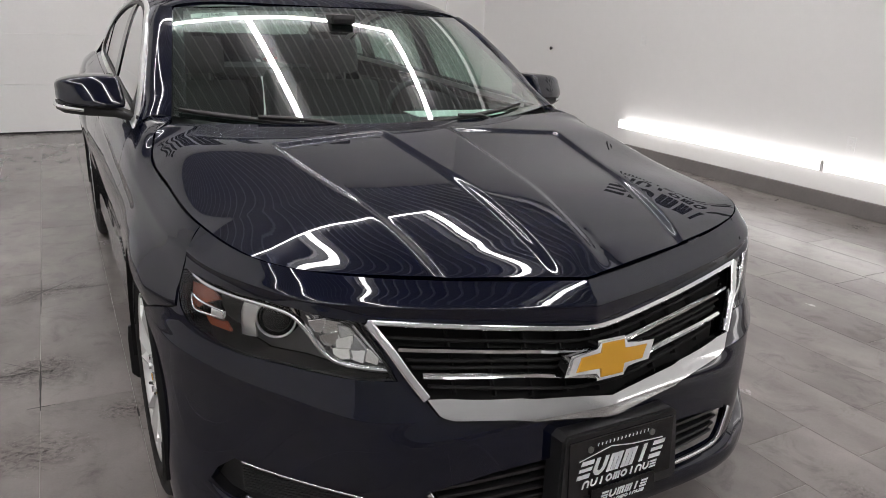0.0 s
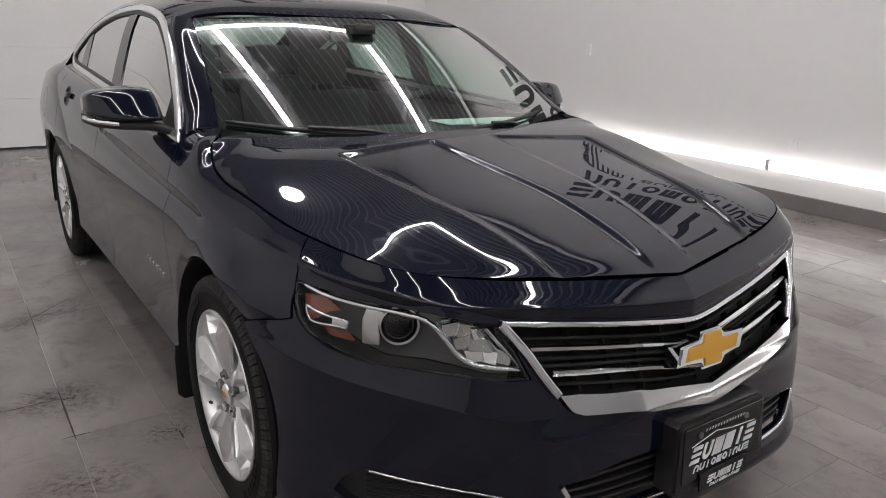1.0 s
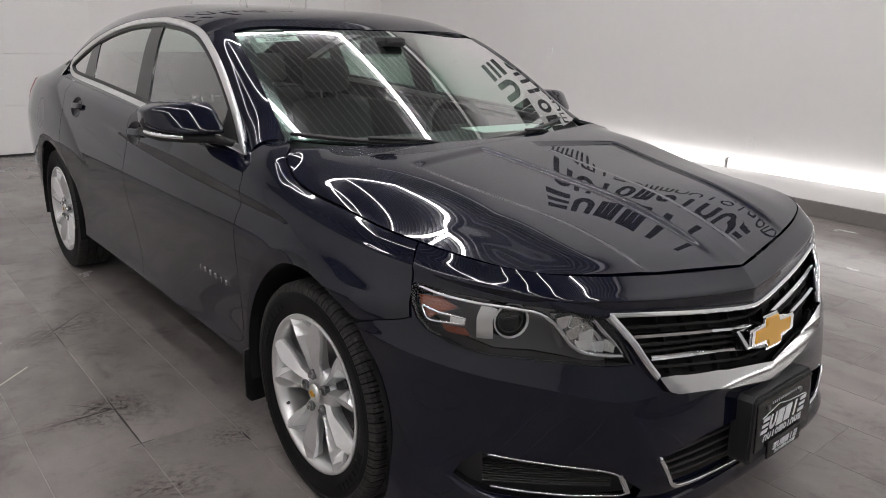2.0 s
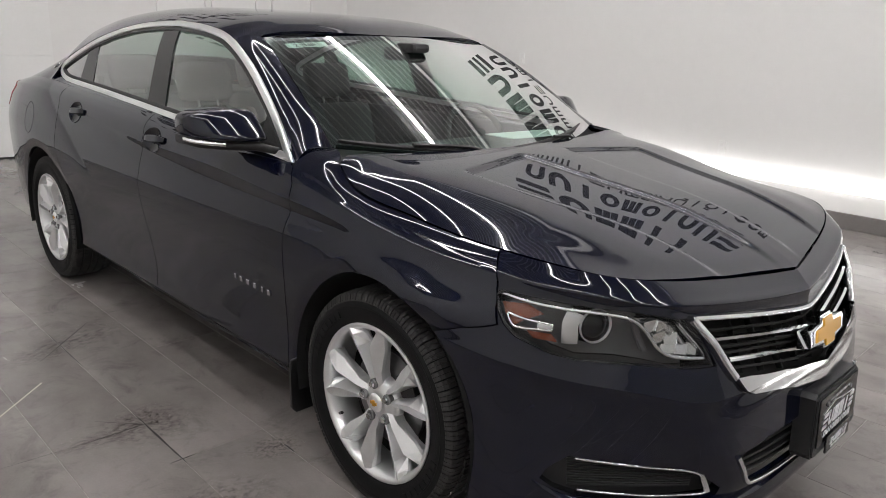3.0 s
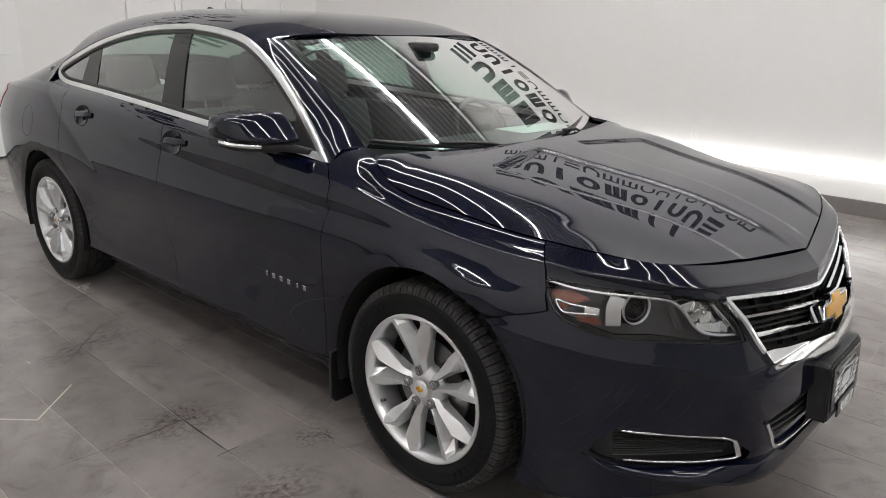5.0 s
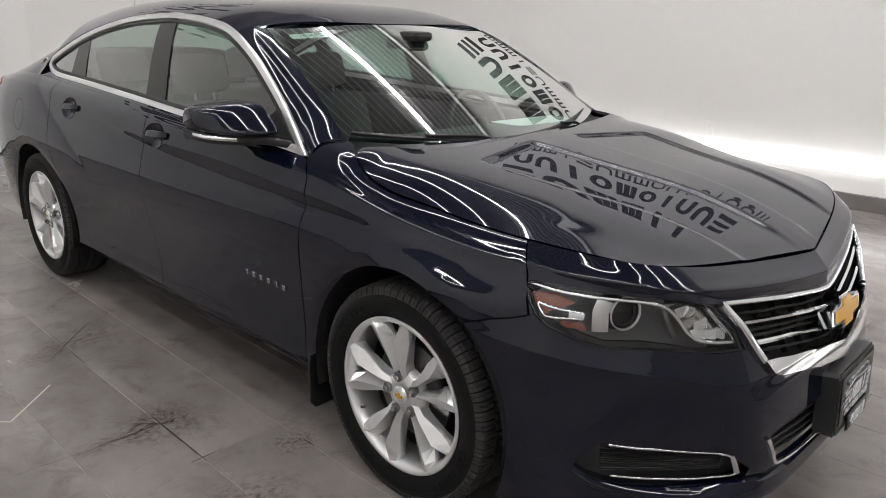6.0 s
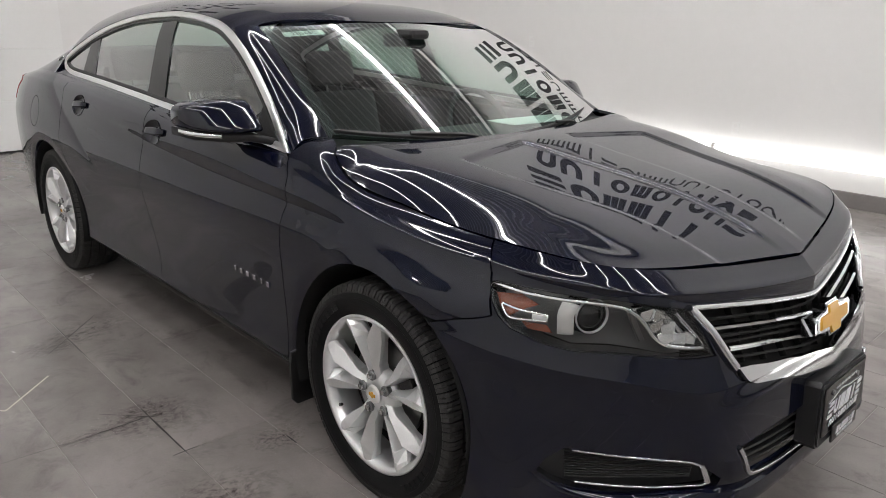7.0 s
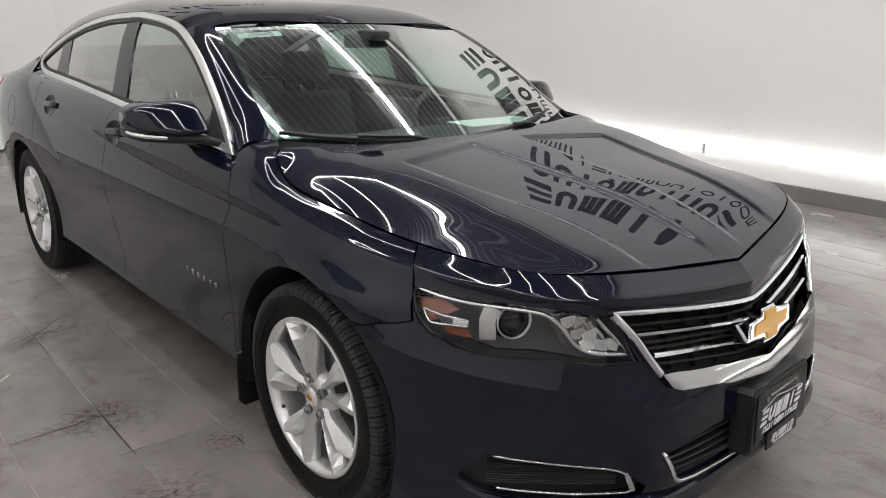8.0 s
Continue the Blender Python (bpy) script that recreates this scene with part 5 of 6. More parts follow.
    front_strip("chrome_loop", [(-.440, .751), (-.452, .734), (-.468, .720), (-.493, .718), (-.520, .718), (-.547, .717), (-.547, .732), (-.520, .737), (-.490, .741), (-.460, .748), (-.442, .753)], -.024, rounded(.006, .008, .002), REFLECTOR, h, side=sd, n=50, axis=1)
    front_strip("chrome_loop", [(-.516, .728), (-.532, .727), (-.548, .725)], -.023, rounded(.014, .006, .002), SATIN, h, side=sd, n=10, axis=1)
    front_strip("housing_fin", [(.668, .745), (.66, .71), (.645, .672)], -.075, rounded(.014, .03, .004), GREYLAMP, h, side=sd, n=12)

    # fog bezel: ribbed black insert with a chrome line round it
    fb = new("fog_bezel")
    fb.parent = car
    tagged(fb, "ribbed black lower bezel with a chrome outline")
    panel("bezel_insert", shrink(fog_uv, -.03), front_map, .15, BLACK, fb, side=sd, lift=-.030, thick=0.0, eps=.02)
    P, N = normals_of(front_map, fog_uv[:, 0], fog_uv[:, 1], .02)
    loft("bezel_wall", [np.vstack([P - N * d, (P - N * d)[:1]]) for d in (.002, .034)], GLOSSBLACK, fb, side=sd)
    for k in range(11):
        z0 = .322 + .0068 * k
        front_strip("bezel_rib", [(.79, z0 + .006), (.70, z0 + .002), (.60, z0 - .004), (.545, z0 - .006)], -.027, rounded(.0032, .006, .001, 1), BLACK, fb, side=sd, n=14)
    front_strip("chrome_line", [(.778, .4095), (.70, .398), (.62, .386), (.560, .376), (.540, .366), (.527, .342), (.516, .316), (.53, .307), (.60, .306), (.70, .315), (.775, .3265)], -.004, rounded(.0062, .010, .0025), CHROME, fb, side=sd, label="slim chrome line", n=64)
    front_strip("chrome_tip", [(.536, .368), (.526, .342), (.514, .312)], -.006, rounded(.016, .012, .004), CHROME, fb, side=sd, n=10)

# lower grille
lg = new("lower_grille")
lg.parent = car
tagged(lg, "black lower grille with a chrome lower edge")
for k in range(4):
    front_strip("lower_slat", mirrored([(0, .310 + .030 * k), (.2, .320 + .027 * k), (.405 + .008 * k, .336 + .02 * k)]), -.030, rounded(.009, .026, .003, 2), BLACK, lg, n=40)
front_strip("chrome_edge", [(-.446, .402), (-.424, .362), (-.403, .322), (-.385, .313), (-.2, .298), (0, .286), (.2, .298), (.385, .313), (.403, .322), (.424, .362), (.446, .402)], .002, rounded(.012, .012, .004), CHROME, lg, label="chrome lower edge", n=90)

# chin strip
front_strip("chin", mirrored([(0, .246), (.22, .247), (.38, .250), (.47, .260), (.58, .265), (.71, .277), (.80, .301), (.850, .338)]), .012, lambda k: [(a * (.25 + .75 * min(1, 5 * min(k, 1 - k))), b * min(1, 7 * min(k, 1 - k)) - .012 * (1 - min(1, 7 * min(k, 1 - k)))) for a, b in ((-.034, -.02), (.026, -.02), (.030, .004), (.022, .019), (.006, .024), (-.014, .018), (-.032, .0))], PAINT, car, n=120)

def bend(bm, cx, cz, rx, rz, th, a0, a1, y0, y1, n=14):
    """A flat band along an arc."""
    lines = [[(cx + (rx - d) * math.cos(radians(a0 + (a1 - a0) * i / n)), cz + (rz - d) * math.sin(radians(a0 + (a1 - a0) * i / n))) for i in range(n + 1)] for d in (0, th)]
    for i in range(n):
        prism(bm, [lines[0][i], lines[0][i + 1], lines[1][i + 1], lines[1][i]], y0, y1)


def sign_row(parent, x0, x1, z0, z1, kinds, slant, weight, material, name, y0=-.004, y1=0.0):
    """A row of plain bands, rings and bars that stand in for painted lettering."""
    w, h = (x1 - x0) / len(kinds), z1 - z0
    for i, k in enumerate(kinds):
        a, b = x0 + (i + .07) * w, x0 + (i + .90) * w
        th, m, r = weight * h, (a + b) / 2, (b - a) / 2
        bm = bmesh.new()
        bar = lambda p, q, lo, hi: prism(bm, [(p, lo), (q, lo), (q, hi), (p, hi)], y0, y1)
        if k == "o":
            bend(bm, m, z0 + h / 2, r, h / 2, th, 0, 360, y0, y1, 24)
        elif k == "n":
            bend(bm, m, z1 - h * .45, r, h * .45, th, 0, 180, y0, y1)
            bar(a, a + th, z0, z1 - h * .45)
            bar(b - th, b, z0, z1 - h * .45)
        elif k == "u":
            bend(bm, m, z0 + h * .45, r, h * .45, th, 180, 360, y0, y1)
            bar(a, a + th, z0 + h * .45, z1)
            bar(b - th, b, z0 + h * .45, z1)
        elif k == "i":
            bar(m - th / 2, m + th / 2, z0, z1)
        elif k == "=":
            bar(a, b, z0, z0 + th)
            bar(a, b, z1 - th, z1)
            bar(a, b, z0 + h / 2 - th * .4, z0 + h / 2 + th * .4)
        else:
            bar(a, a + th, z0, z1)
            bar(m - th / 2, m + th / 2, z0, z1)
            bar(b - th, b, z0, z1)
            bar(a + th, b - th, z1 - th, z1)
        for v in bm.verts:
            v.co.x += slant * (v.co.z - z0) / h
        part(name, bm, material, parent)


# number plate carrier with two dealer plates; their print is plain bars
pl = new("plate_carrier")
pl.parent = car
pl.location = (.0, -.970, .415)
pl.rotation_euler = (radians(-4), 0, 0)
tagged(pl, "black plastic number plate carrier with dealer plates")
bm = bmesh.new()
prism(bm, [(-.170, -.085), (-.158, -.10), (.172, -.10), (.186, -.085), (.174, .075), (.158, .088), (-.146, .088), (-.160, .075)], -.014, .045)
bmesh.ops.bevel(bm, geom=[e for e in bm.edges if e.verts[0].co.y < 0 and e.verts[1].co.y < 0], offset=.006, segments=2, affect="EDGES")
part("carrier_body", bm, BLACK, pl)
bm = bmesh.new()
box(bm, (-.146, -.018, -.070), (.158, -.013, .072), bevel=.003)
part("dealer_plate", bm, GLOSSBLACK, pl, "glossy black dealer plate")
bm = bmesh.new()
box(bm, (-.085, -.024, -.105), (.105, -.018, -.055), bevel=.002)
part("frame_tag", bm, GLOSSBLACK, pl, "black lower tag with white print")


for z0, z1, x0, x1, kinds, sl, y in ((-.022, .020, -.130, .122, "=ummi=", .016, -.0190), (-.047, -.029, -.112, .108, "nuiomoinu=", .005, -.0190), (.050, .057, -.075, .082, "iiiiiiiiiiiiii", .002, -.0190), (-.086, -.068, -.062, .078, "=ummi=", .007, -.0245), (-.098, -.090, -.05, .07, "nuiomoinu=", .003, -.0245)):
    sign_row(pl, x0, x1, z0, z1, kinds, sl, .24, WHITEPRINT, "print_shape", y - .0012, y)
# thin bright outline over the print, like a roofline
for (x0, z0), (x1, z1) in (((-.12, .022), (-.03, .040)), ((-.03, .040), (.03, .030)), ((.03, .030), (.125, .024))):
    bm = bmesh.new()
    prism(bm, [(x0, z0), (x1, z1), (x1, z1 + .0022), (x0, z0 + .0022)], -.0202, -.019)
    part("print_shape", bm, WHITEPRINT, pl)
for x in (-.09, .09):
    bm = bmesh.new()
    cyl(bm, (x, -.016, .046), (x, -.022, .046), .0075, n=14)
    part("plate_screw", bm, STEEL, pl, "small steel screw")


# ---- sides of the car ----
def on_side(yz, lift=0.0):
    q = side_outline(yz)
    P, N = normals_of(side_map, q[:, 0], q[:, 1])
    return P + N * lift, N


def section_body(bm, secs):
    """A closed body through sections, each a list of points."""
    rings = [[bm.verts.new(p) for p in s] for s in secs]
    m = len(rings[0])
    for a, b in zip(rings, rings[1:]):
        for j in range(m):
            k = (j + 1) % m
            bm.faces.new((a[j], a[k], b[k], b[j]))
    bm.faces.new(rings[0][::-1])
    bm.faces.new(rings[-1])


def mirror_section(x, y0, y1, z0, z1, r, lean=0.0, back=0.0):
    pts = rounded(y1 - y0, z1 - z0, r, 5)
    return [(x + lean * b, (y0 + y1) / 2 + a + (back * b if a < 0 else 0), (z0 + z1) / 2 + b) for a, b in pts]


def finer(secs, n=26):
    """More sections along the same smooth run."""
    t = np.linspace(0, len(secs) - 1, n)
    return [tuple(q) for q in hermite_rows(np.array(secs))(t)]


def hermite_rows(k):
    fs = [hermite(range(len(k)), k[:, j]) for j in range(k.shape[1])]
    return lambda t: np.stack([f(t) for f in fs], 1)


for sd in (-1, 1):
    wm = new("wing_mirror")
    wm.parent = car
    tagged(wm, "dark blue door mirror with a clear indicator strip")
    S = lambda s: [(x * sd, y, z) for x, y, z in s]
    bm = bmesh.new()
    section_body(bm, [S(mirror_section(*q)) for q in finer(((.848, .665, .86, 1.050, 1.118, .020, .12, .9), (.858, .655, .868, 1.038, 1.134, .024, .12, .9), (.91, .664, .876, 1.036, 1.1355, .022, .08, .85), (.97, .690, .88, 1.037, 1.131, .022, 0, .75), (1.02, .728, .882, 1.040, 1.122, .022, 0, .6), (1.043, .765, .880, 1.046, 1.112, .020, 0, .3), (1.052, .808, .872, 1.056, 1.102, .016, 0, 0)))])
    part("mirror_cap", bm, PAINT, wm, angle=60)
    bm = bmesh.new()
    section_body(bm, [S(mirror_section(*q)) for q in ((.80, .565, .68, .985, 1.012, .010), (.84, .59, .74, .996, 1.022, .012), (.88, .640, .80, 1.003, 1.036, .014), (.97, .684, .868, 1.006, 1.038, .014), (1.03, .735, .878, 1.010, 1.042, .013), (1.054, .800, .870, 1.018, 1.046, .010))])
    part("mirror_base", bm, BLACK, wm, "black mirror base", angle=50)
    p = np.array([(.970, .681, 1.026), (.995, .698, 1.028), (1.02, .720, 1.030), (1.048, .762, 1.034), (1.056, .800, 1.037)])
    sweep("indicator", smooth_line(p, 20), np.array([.62, -.78, 0]), rounded(.014, .012, .004), REFLECTOR, wm, side=sd, label="clear indicator strip")
    bm = bmesh.new()
    section_body(bm, [S(mirror_section(*q)) for q in ((.87, .873, .886, 1.040, 1.126, .006), (1.035, .878, .888, 1.048, 1.112, .006))])
    part("mirror_glass", bm, REFLECTOR, wm, "mirror glass")
    # triangular sail between mirror and pillar
    tri = [(.53, .995), (.72, 1.008), (.72, 1.13)]
    panel("mirror_sail", straight(tri, .02), cabin_map, .04, BLACK, wm, side=sd, lift=.003, thick=.008, label="black mirror sail")

    for yc, zc in HANDLES:
        h = new("door_handle")
        h.parent = car
        tagged(h, "dark blue pull handle over a dark recess")
        ys = np.linspace(-.075, .075, 20)
        rings = []
        for k in (1.0, .93, .78, .55, .25):
            P, N = on_side(dish(yc, zc, k), -.022 * (1 - k**2)**.7)
            rings.append(np.vstack([P, P[:1]]))
        loft("handle_dish", rings, PAINT, h, side=sd, label="dished recess behind the handle")
        P, N = on_side([(yc + a, zc + .002 - .06 * a) for a in np.linspace(-.108, .052, 24)])
        t = np.linspace(-1, 1, 24)
        P = P + N * (0.001 + .013 * (1 - t**6))[:, None]
        sweep("handle_bar", P, N, lambda s: [(a * (1 - .35 * abs(2 * s - 1)**3), b) for a, b in rounded(.031, .013, .006)], PAINT, h, side=sd)

    # model lettering: plain bright blocks
    for i in range(6):
        y = .792 - i * .0468
        P, N = on_side([(y - .009, .532), (y, .532), (y + .009, .532)], .002)
        if i in (0, 4):
            sweep("name_block", P[:2], N[:2], rounded(.020, .005, .001, 1), CHROME, car, side=sd, label="small bright block of the model lettering")
        else:
            sweep("name_block", P, N, rounded(.019, .005, .001, 1), CHROME, car, side=sd, label="small bright block of the model lettering")

    # mud flaps
    for y, x0, x1 in ((.398, .80, .925), (3.19, .76, .885)):
        bm = bmesh.new()
        prism(bm, [(x0 * sd, .15), ((x1 - .02) * sd, .148), (x1 * sd, .17), ((x1 + .002) * sd, .30), ((x1 - .002) * sd, .345), (x0 * sd, .36)], y - .006, y + .006)
        bmesh.ops.bevel(bm, geom=list(bm.edges), offset=.003, segments=1, affect="EDGES")
        part("mud_flap", bm, BLACK, car, "black plastic mud flap")
    # black joint above the sill
    P, N = on_side([(y, .289) for y in np.linspace(.42, 2.38, 50)], -.006)
    sweep("sill_joint", P, N, rounded(.010, .008, .002, 1), DARK, car, side=sd)
    # tail lamp
    tl = [(3.46, 1.02), (3.56, 1.045), (3.85, 1.03), (4.08, 1.0), (4.08, .86), (3.8, .87), (3.6, .90)]
    panel("tail_lamp", side_outline(straight(tl, .03)), side_map, .03, REDLENS, car, side=sd, lift=.003, label="red tail lamp")

    # badge on the rear pillar
    P, N = normals_of(roof_map, np.array([.735, .736, .737]), np.array([3.02, 3.02, 3.02]))
    bm = bmesh.new()
    c, n_ = Vector((P[0, 0] * sd, *P[0, 1:])), Vector((N[0, 0] * sd, *N[0, 1:]))
    cyl(bm, c - n_ * .004, c + n_ * .002, .022, n=28)
    badge = part("pillar_badge", bm, CHROME, car, "small round chrome badge")
    bm = bmesh.new()
    cyl(bm, c - n_ * .002, c + n_ * .003, .015, n=24)
    part("badge_centre", bm, BLACK, badge, "dark centre of the badge")

# fuel flap ring on the near side
P, N = on_side([(2.95 + .075 * math.cos(a), .888 + .082 * math.sin(a)) for a in np.linspace(0, 2 * math.pi, 40, endpoint=False)], -.0008)
sweep("fuel_flap_gap", P, N, rounded(.004, .0022, .0008, 1), DARK, car, closed=True, side=-1, label="round gap of the fuel flap")


# ---- wipers, aerial, sticker ----
def wiper(s0, s1, t0, t1, arm_s):
    w = new("wiper")
    w.parent = car
    tagged(w, "black windscreen wiper at rest")
    s, t = np.linspace(s0, s1, 30), np.linspace(t0, t1, 30)
    P, N = normals_of(screen_map, s, t)
    sweep("blade", P + N * .012, N, lambda k: [(a * (1 - .6 * abs(2 * k - 1)**4), b) for a, b in rounded(.015, .013, .004)], BLACK, w)
    a0, _ = normals_of(screen_map, np.array([arm_s, arm_s, arm_s]), np.array([-.05, -.05, -.05]))
    m = P[15] + N[15] * .026
    q = smooth_line([a0[0] + np.array([0, 0, .012]), (a0[0] + m) / 2 + np.array([0, 0, .022]), m], 14)
    sweep("arm", q, np.array([0, -.4, .9]), rounded(.014, .010, .003), BLACK, w)


wiper(-.975, -.36, .030, .004, -.15)
wiper(-.20, .80, .004, .050, .55)

bm = bmesh.new()
prism(bm, [(2.42, 1.462), (2.60, 1.452), (2.595, 1.50), (2.575, 1.512), (2.545, 1.508), (2.48, 1.482)], -.018, .018)
for v in bm.verts:
    v.co = Vector((v.co.y * (1 if v.co.z < 1.47 else .35), v.co.x, v.co.z))
bmesh.ops.bevel(bm, geom=list(bm.edges), offset=.004, segments=2, affect="EDGES")
part("aerial_fin", bm, PAINT, car, "small dark roof aerial fin")


def text_mesh(body, size, material, parent, m, name="lettering"):
    cu = bpy.data.curves.new(name, "FONT")
    cu.body, cu.size, cu.extrude, cu.align_x, cu.align_y = body, size, 0.0004, "CENTER", "CENTER"
    tmp = bpy.data.objects.new(name, cu)
    scene.collection.objects.link(tmp)
    me = bpy.data.meshes.new_from_object(tmp.evaluated_get(bpy.context.evaluated_depsgraph_get()))
    bpy.data.objects.remove(tmp)
    me.materials.append(material)
    ob = new(name, me)
    ob.parent = parent
    ob.matrix_local = m
    return ob


st = new("stock_sticker")
st.parent = car
tagged(st, "pale paper sticker with a hand-marked stock code behind the windscreen")
quad = straight([(-.90, .865), (-.63, .885), (-.63, .935), (-.90, .915)], .03)
panel("sticker_paper", quad, screen_map, .05, PAPER, st, lift=-.0015, thick=0.0)
P, N = normals_of(screen_map, np.array([-.84, -.765, -.69]), np.array([.893, .900, .9055]))
tx = Vector(P[2] - P[0]).normalized()
nz = Vector(N[1]).normalized()
ty = nz.cross(tx)
M = Matrix((tx, ty, nz)).transposed().to_4x4()
M.translation = Vector(P[1]) - nz * .0008
text_mesh("23J568C", .031, INK, st, M)

# ---- cabin ----
def seat(x, y, back=True, w=.50):
    e = new("seat")
    e.parent = car
    e.location = (x, y, .30)
    tagged(e, "dark grey cloth seat with a headrest")
    bm = bmesh.new()
    box(bm, (-w / 2, -.30, .0), (w / 2, .22, .20), bevel=.05)
    part("cushion", bm, SEATCLOTH, e, smooth=True)
    bm = bmesh.new()
    m = Matrix.Translation((0, .20, .12)) @ Matrix.Rotation(radians(-17), 4, "X")
    box(bm, (-w / 2 + .01, -.06, .0), (w / 2 - .01, .07, .62), m, bevel=.055)
    part("backrest", bm, SEATCLOTH, e, smooth=True)
    bm = bmesh.new()
    m = m @ Matrix.Translation((0, .01, .66))
    box(bm, (-.135, -.05, .0), (.135, .06, .19), m, bevel=.045)
    part("headrest", bm, SEATCLOTH, e, smooth=True)
    for dx in (-.05, .05):
        bm = bmesh.new()
        cyl(bm, m @ Vector((dx, 0, -.07)), m @ Vector((dx, 0, .03)), .006, n=8)
        part("headrest_post", bm, STEEL, e)


for x in (-.375, .375):
    seat(x, 1.56)
for x in (-.40, .40):
    seat(x, 2.36)
bm = bmesh.new()
prism(bm, [(.30, .72), (.30, .985), (.42, 1.005), (.60, .995), (.74, .965), (.80, .90), (.78, .72)], -.76, .76)
for v in bm.verts:
    v.co = Vector((v.co.y, v.co.x, v.co.z))
bmesh.ops.bevel(bm, geom=list(bm.edges), offset=.015, segments=2, affect="EDGES")
part("dashboard", bm, TRIMDARK, car, "dark grey dashboard")
bm = bmesh.new()
m = Matrix.Translation((.375, .80, .93)) @ Matrix.Rotation(radians(65), 4, "X")
ring = []
for i in range(40):
    a = 2 * math.pi * i / 40
    c = Vector((.185 * math.cos(a), .185 * math.sin(a), 0))
    ring.append([bm.verts.new(m @ (c + c.normalized() * .014 * math.cos(b) + Vector((0, 0, .014 * math.sin(b))))) for b in np.linspace(0, 2 * math.pi, 8, endpoint=False)])
for i in range(40):
    for j in range(8):
        bm.faces.new((ring[i][j], ring[(i + 1) % 40][j], ring[(i + 1) % 40][(j + 1) % 8], ring[i][(j + 1) % 8]))
box(bm, (-.18, -.02, -.01), (.18, .02, .01), m, bevel=.006)
box(bm, (-.06, -.06, -.015), (.06, .06, .015), m, bevel=.012)
part("steering_wheel", bm, BLACK, car, "black steering wheel", smooth=True)
for sd in (-1, 1):
    bm = bmesh.new()
    box(bm, (.77 * sd, .55, .30), (.80 * sd, 2.62, .985), bevel=.01)
    part("door_lining", bm, TRIMDARK, car)
hl = [[roof_map(np.array([x]), np.array([y]))[0] - np.array([0, 0, .028]) for x in np.linspace(-.60, .60, 14)] for y in np.linspace(1.06, 2.72, 16)]
loft("headliner", hl, HEADLINER, car)
bm = bmesh.new()
box(bm, (-.70, 2.80, .96), (.70, 3.34, 1.02), bevel=.01)
part("parcel_shelf", bm, TRIMDARK, car)
bm = bmesh.new()
box(bm, (-.74, .5, .26), (.74, 2.6, .30))
part("cabin_floor", bm, TRIMDARK, car)
bm = bmesh.new()
box(bm, (-.105, .90, 1.292), (.105, .925, 1.348), bevel=.014)
part("rear_view_mirror", bm, BLACK, car, "black rear-view mirror")
bm = bmesh.new()
box(bm, (-.050, .80, 1.325), (.050, .92, 1.365), bevel=.018)
part("mirror_mount", bm, BLACK, car)
bm = bmesh.new()
box(bm, (.12, .40, 1.008), (.52, .56, 1.011), Matrix.Rotation(radians(-3), 4, "Z"))
part("paper_sheet", bm, PAPER, car, "white paper sheet lying on the dashboard")

# ---- wall signs: plain black shapes of the painted lettering ----
def wall_sign(m):
    e = tagged(new("wall_sign"), "black painted lettering, as plain shapes, high on the white wall", "sign", "wall signs")
    e.matrix_world = m
    sign_row(e, .0, 3.15, 3.36, 3.92, "=ummii", .18, .24, SIGNBLACK, "sign_shape")
    sign_row(e, .05, 3.45, 2.86, 3.20, "nuiomoinu=", .06, .24, SIGNBLACK, "sign_shape")
    sign_row(e, -.05, 3.70, 2.62, 2.76, "mmmi=ummnuioioom", .02, .22, SIGNBLACK, "sign_shape")
    return e


# along the east wall (reading towards -y) and the end wall
wall_sign(Matrix.Translation((ROOM_R - .002, 3.42, 0)) @ Matrix.Rotation(radians(-90), 4, "Z"))
wall_sign(Matrix.Translation((-3.15, ROOM_B - .002, .60)) @ Matrix.Diagonal((1.7, 1, 1, 1)))


# ---- marks on the floor ----
def smear_mat(name, color, strength, scale):
    """A see-through film of dirt: colour where a noise is high, nothing elsewhere."""
    m = bpy.data.materials.new(name)
    m.use_nodes = True
    nt = m.node_tree
    b = nt.nodes["Principled BSDF"]
    b.inputs["Base Color"].default_value = (*color, 1)
    b.inputs["Roughness"].default_value = 0.7
    tc = nt.nodes.new("ShaderNodeTexCoord")
    n = nt.nodes.new("ShaderNodeTexNoise")
    n.inputs["Scale"].default_value = scale
    n.inputs["Detail"].default_value = 8
    n.inputs["Roughness"].default_value = 0.7
    nt.links.new(tc.outputs["Object"], n.inputs["Vector"])
    g = nt.nodes.new("ShaderNodeTexGradient")
    g.gradient_type = "SPHERICAL"
    nt.links.new(tc.outputs["Object"], g.inputs["Vector"])
    r = nt.nodes.new("ShaderNodeMapRange")
    r.inputs["From Min"].default_value, r.inputs["From Max"].default_value = 0.46, 0.80
    nt.links.new(n.outputs["Fac"], r.inputs["Value"])
    k = nt.nodes.new("ShaderNodeMath")
    k.operation = "MULTIPLY"
    nt.links.new(r.outputs[0], k.inputs[0])
    nt.links.new(g.outputs["Fac"], k.inputs[1])
    k2 = nt.nodes.new("ShaderNodeMath")
    k2.operation = "MULTIPLY"
    k2.use_clamp = True
    k2.inputs[1].default_value = strength
    nt.links.new(k.outputs[0], k2.inputs[0])
    nt.links.new(k2.outputs[0], b.inputs["Alpha"])
    return m


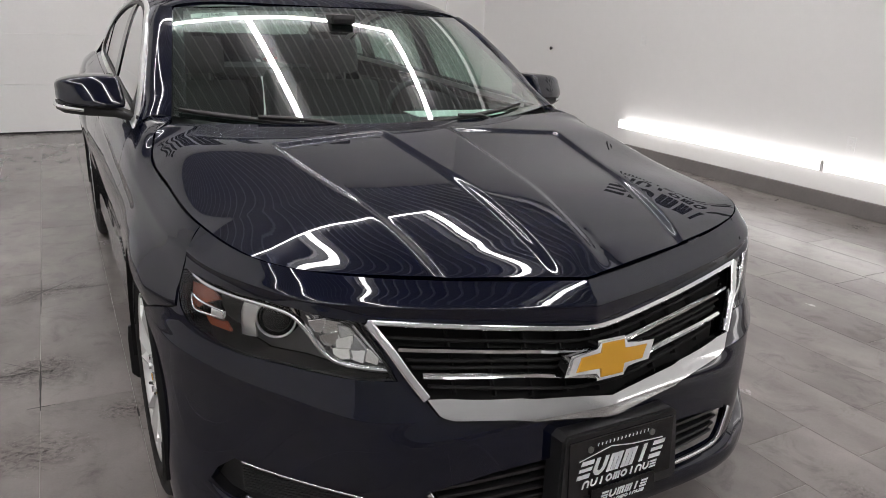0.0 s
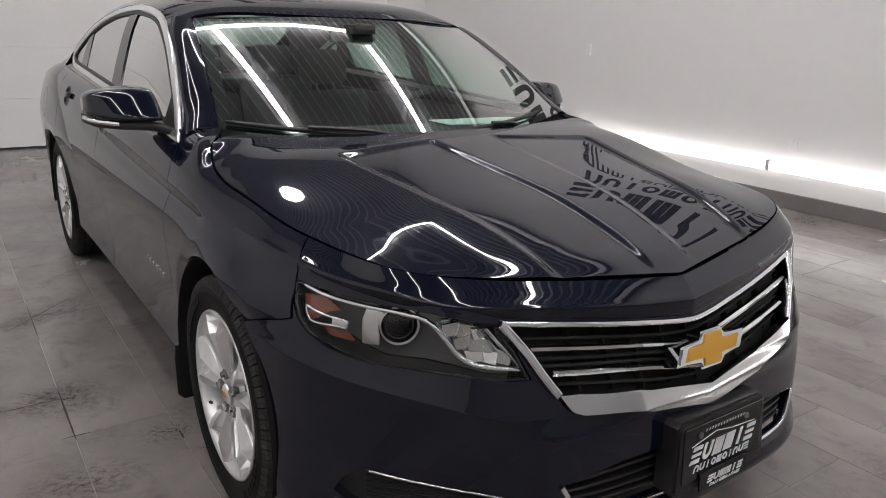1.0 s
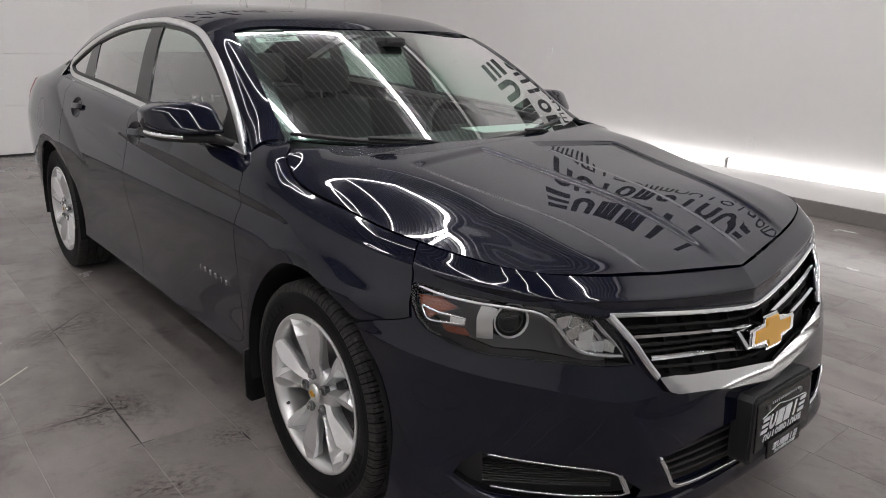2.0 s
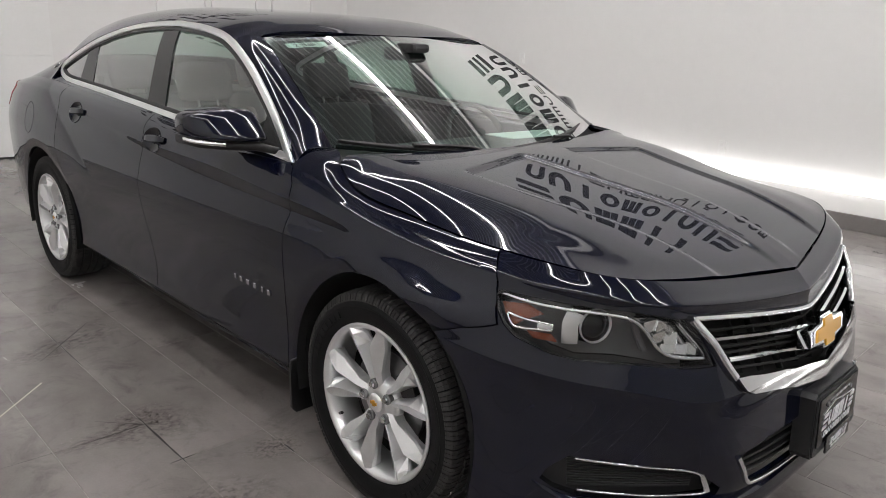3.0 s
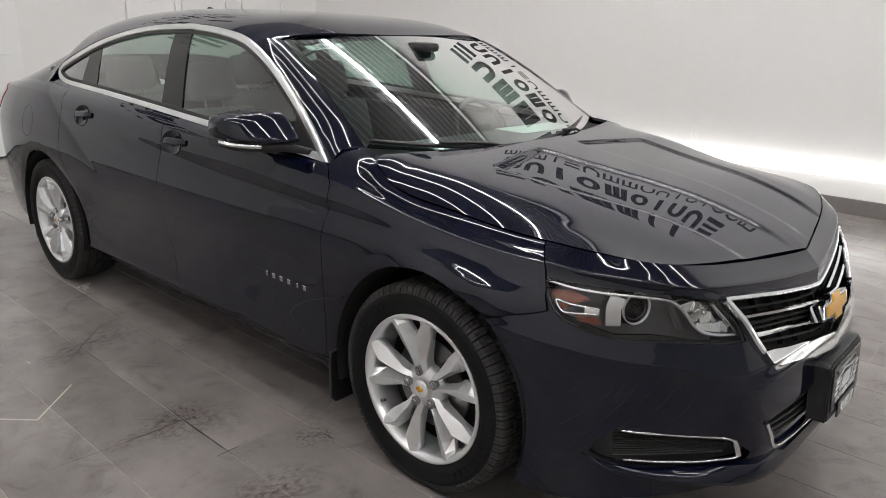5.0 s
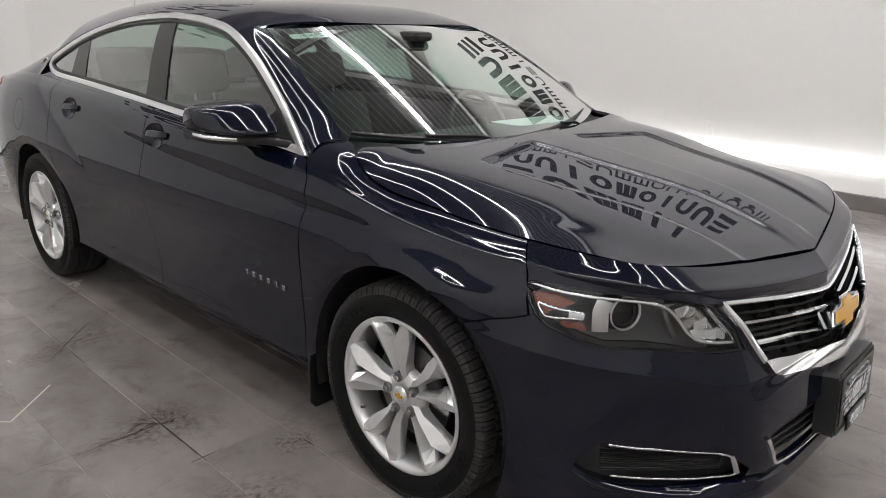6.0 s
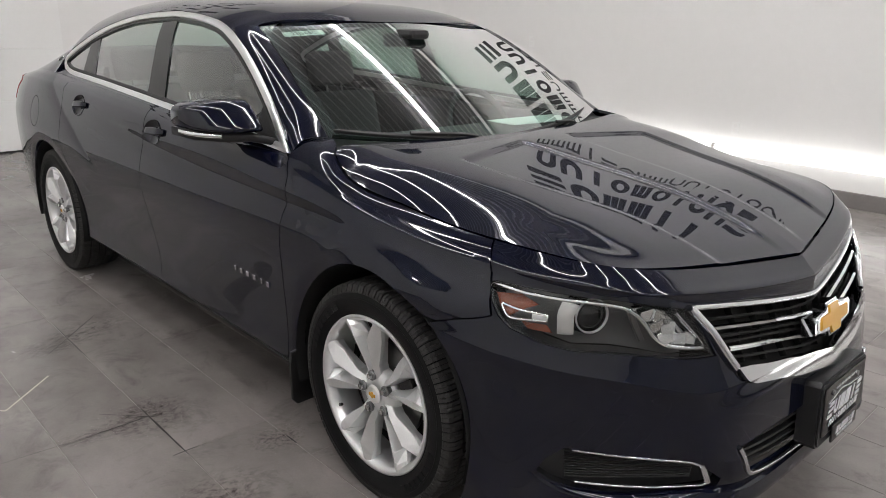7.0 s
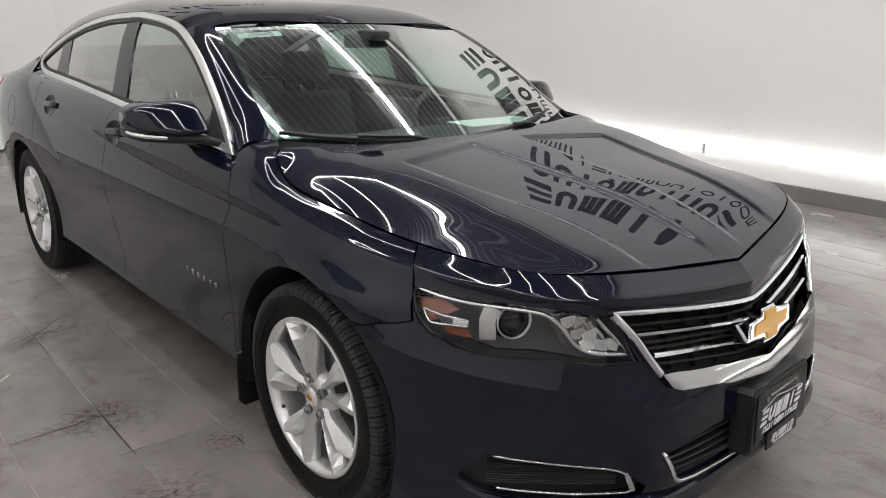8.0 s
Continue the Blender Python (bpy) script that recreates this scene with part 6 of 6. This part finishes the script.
SMEAR = smear_mat("rubber_smear", (0.045, 0.038, 0.036), 1.25, 6.0)
RUST = smear_mat("brown_smear", (0.055, 0.032, 0.026), 1.7, 6.5)
CRACK = mat("dark_joint_dirt", (0.02, 0.018, 0.017), rough=0.9, vary=0.3, scale=60)
TAPE = mat("pale_tape", (0.36, 0.33, 0.27), rough=0.6, vary=0.15, scale=60)


def floor_line(name, a, b, w, material, label):
    a, b = np.array([*a, 0.0009]), np.array([*b, 0.0009])
    n = 14
    random.seed(int(abs(a[0] * 1000 + b[1] * 777)))
    d = (b - a) / np.linalg.norm(b - a)
    s = np.array([-d[1], d[0], 0])
    v, f = [], []
    for i in range(n + 1):
        k = w * (0.35 + 0.65 * math.sin(math.pi * i / n)) * random.uniform(0.7, 1.25) if name == "joint_dirt" else w
        c = a + (b - a) * i / n
        v += [c + s * k / 2, c - s * k / 2]
    for i in range(n):
        f.append((2 * i, 2 * i + 1, 2 * i + 3, 2 * i + 2))
    return mesh_object(name, v, f, material, floor, label)


for a, b, w in (((-1.2215, 2.01), (-1.2215, 1.515), .004), ((-1.032, 2.011), (-1.343, 1.677), .004), ((-1.2215, 1.0), (-1.2215, .572), .0055), ((-1.43, .9025), (-1.188, .9015), .0045), ((-1.263, .6005), (-1.172, .6005), .004), ((-.9165, .462), (-.9165, .395), .006), ((-1.35, 1.033), (-1.186, .863), .0025), ((-1.70, .922), (-1.43, .9035), .0018)):
    floor_line("joint_dirt", a, b, w * 1.25, CRACK, "dark dirt along a tile joint")
for a, b in (((-1.707, 1.407), (-1.595, 1.28)), ((-1.595, 1.28), (-1.396, 1.473))):
    floor_line("floor_tape", a, b, .007, TAPE, "pale tape edge stuck to the floor")


def smear(x, y, rx, ry, rot, material, label):
    n = 28
    v = [(math.cos(a) * 1.0, math.sin(a) * 1.0, 0) for a in np.linspace(0, 2 * math.pi, n, endpoint=False)]
    ob = mesh_object("floor_smear", v, [tuple(range(n))], material, floor, label)
    ob.location, ob.scale, ob.rotation_euler = (x, y, 0.0006), (rx, ry, 1), (0, 0, radians(rot))


for q in ((-1.16, 1.84, .28, .15, 20, SMEAR), (-1.30, 1.76, .22, .10, 10, SMEAR), (-1.21, .95, .12, .09, 0, RUST), (-1.36, .90, .20, .07, -5, RUST), (-1.22, .90, .18, .18, 0, RUST), (-.95, .47, .12, .10, 0, RUST), (1.0, -1.0, .12, .08, 30, SMEAR), (-1.25, .3, .2, .15, 0, RUST)):
    smear(*q, "dark smear on the floor tiles")


# ---- floor tiles ----
TW, TL = 0.305, 1.2192
random.seed(7)
known = {-1: 0.902, 0: 0.60, 5: -0.865, 8: -0.85, 9: -0.65}
protos = {}


def tile_mesh(w, l):
    key = (round(w, 3), round(l, 3))
    if key not in protos:
        bm = bmesh.new()
        g, c = 0.0009, 0.0012
        lo = [bm.verts.new((x, y, -0.0075)) for x, y in ((g, g), (w - g, g), (w - g, l - g), (g, l - g))]
        md = [bm.verts.new((x, y, -c)) for x, y in ((g, g), (w - g, g), (w - g, l - g), (g, l - g))]
        hi = [bm.verts.new((x, y, 0)) for x, y in ((g + c, g + c), (w - g - c, g + c), (w - g - c, l - g - c), (g + c, l - g - c))]
        bm.faces.new(hi)
        for a, b in ((lo, md), (md, hi)):
            for i in range(4):
                j = (i + 1) % 4
                bm.faces.new((a[i], a[j], b[j], b[i]))
        bmesh.ops.recalc_face_normals(bm, faces=bm.faces)
        me = bpy.data.meshes.new("floor_tile")
        bm.to_mesh(me)
        bm.free()
        me.materials.append(TILE)
        protos[key] = me
    return protos[key]


k0, k1 = int((ROOM_L + 1.222) / TW) - 1, int((ROOM_R + 1.222) / TW) + 1
rest_v, rest_f = [], []
for k in range(k0, k1 + 1):
    xa, xb = max(ROOM_L, -1.222 + k * TW), min(ROOM_R, -1.222 + (k + 1) * TW)
    if xb - xa < 0.02:
        continue
    off = known.get(k, random.choice((0.0, 0.305, 0.61, 0.914)) + random.uniform(-0.04, 0.04))
    y = off - TL * math.ceil((off - ROOM_F) / TL)
    while y < ROOM_B:
        ya, yb = max(y, ROOM_F), min(y + TL, ROOM_B)
        y += TL
        if yb - ya < 0.02:
            continue
        dz = random.uniform(-0.0006, 0.0)
        if -3.6 < (xa + xb) / 2 < 3.6 and -2.3 < (ya + yb) / 2 < 5.2 and not (abs(xa + xb) < 0.9 and 0.4 < (ya + yb) / 2 < 2.6):
            ob = new("floor_tile", tile_mesh(xb - xa, yb - ya))
            ob.parent = floor
            ob.location = (xa, ya, dz)
        else:
            me = tile_mesh(xb - xa, yb - ya)
            n = len(rest_v)
            rest_v += [(v.co.x + xa, v.co.y + ya, v.co.z + dz) for v in me.vertices]
            rest_f += [tuple(n + i for i in p.vertices) for p in me.polygons]
tagged(mesh_object("outer_floor_tiles", rest_v, rest_f, TILE, floor, "grey stone-look plank tiles"), kind="stuff")
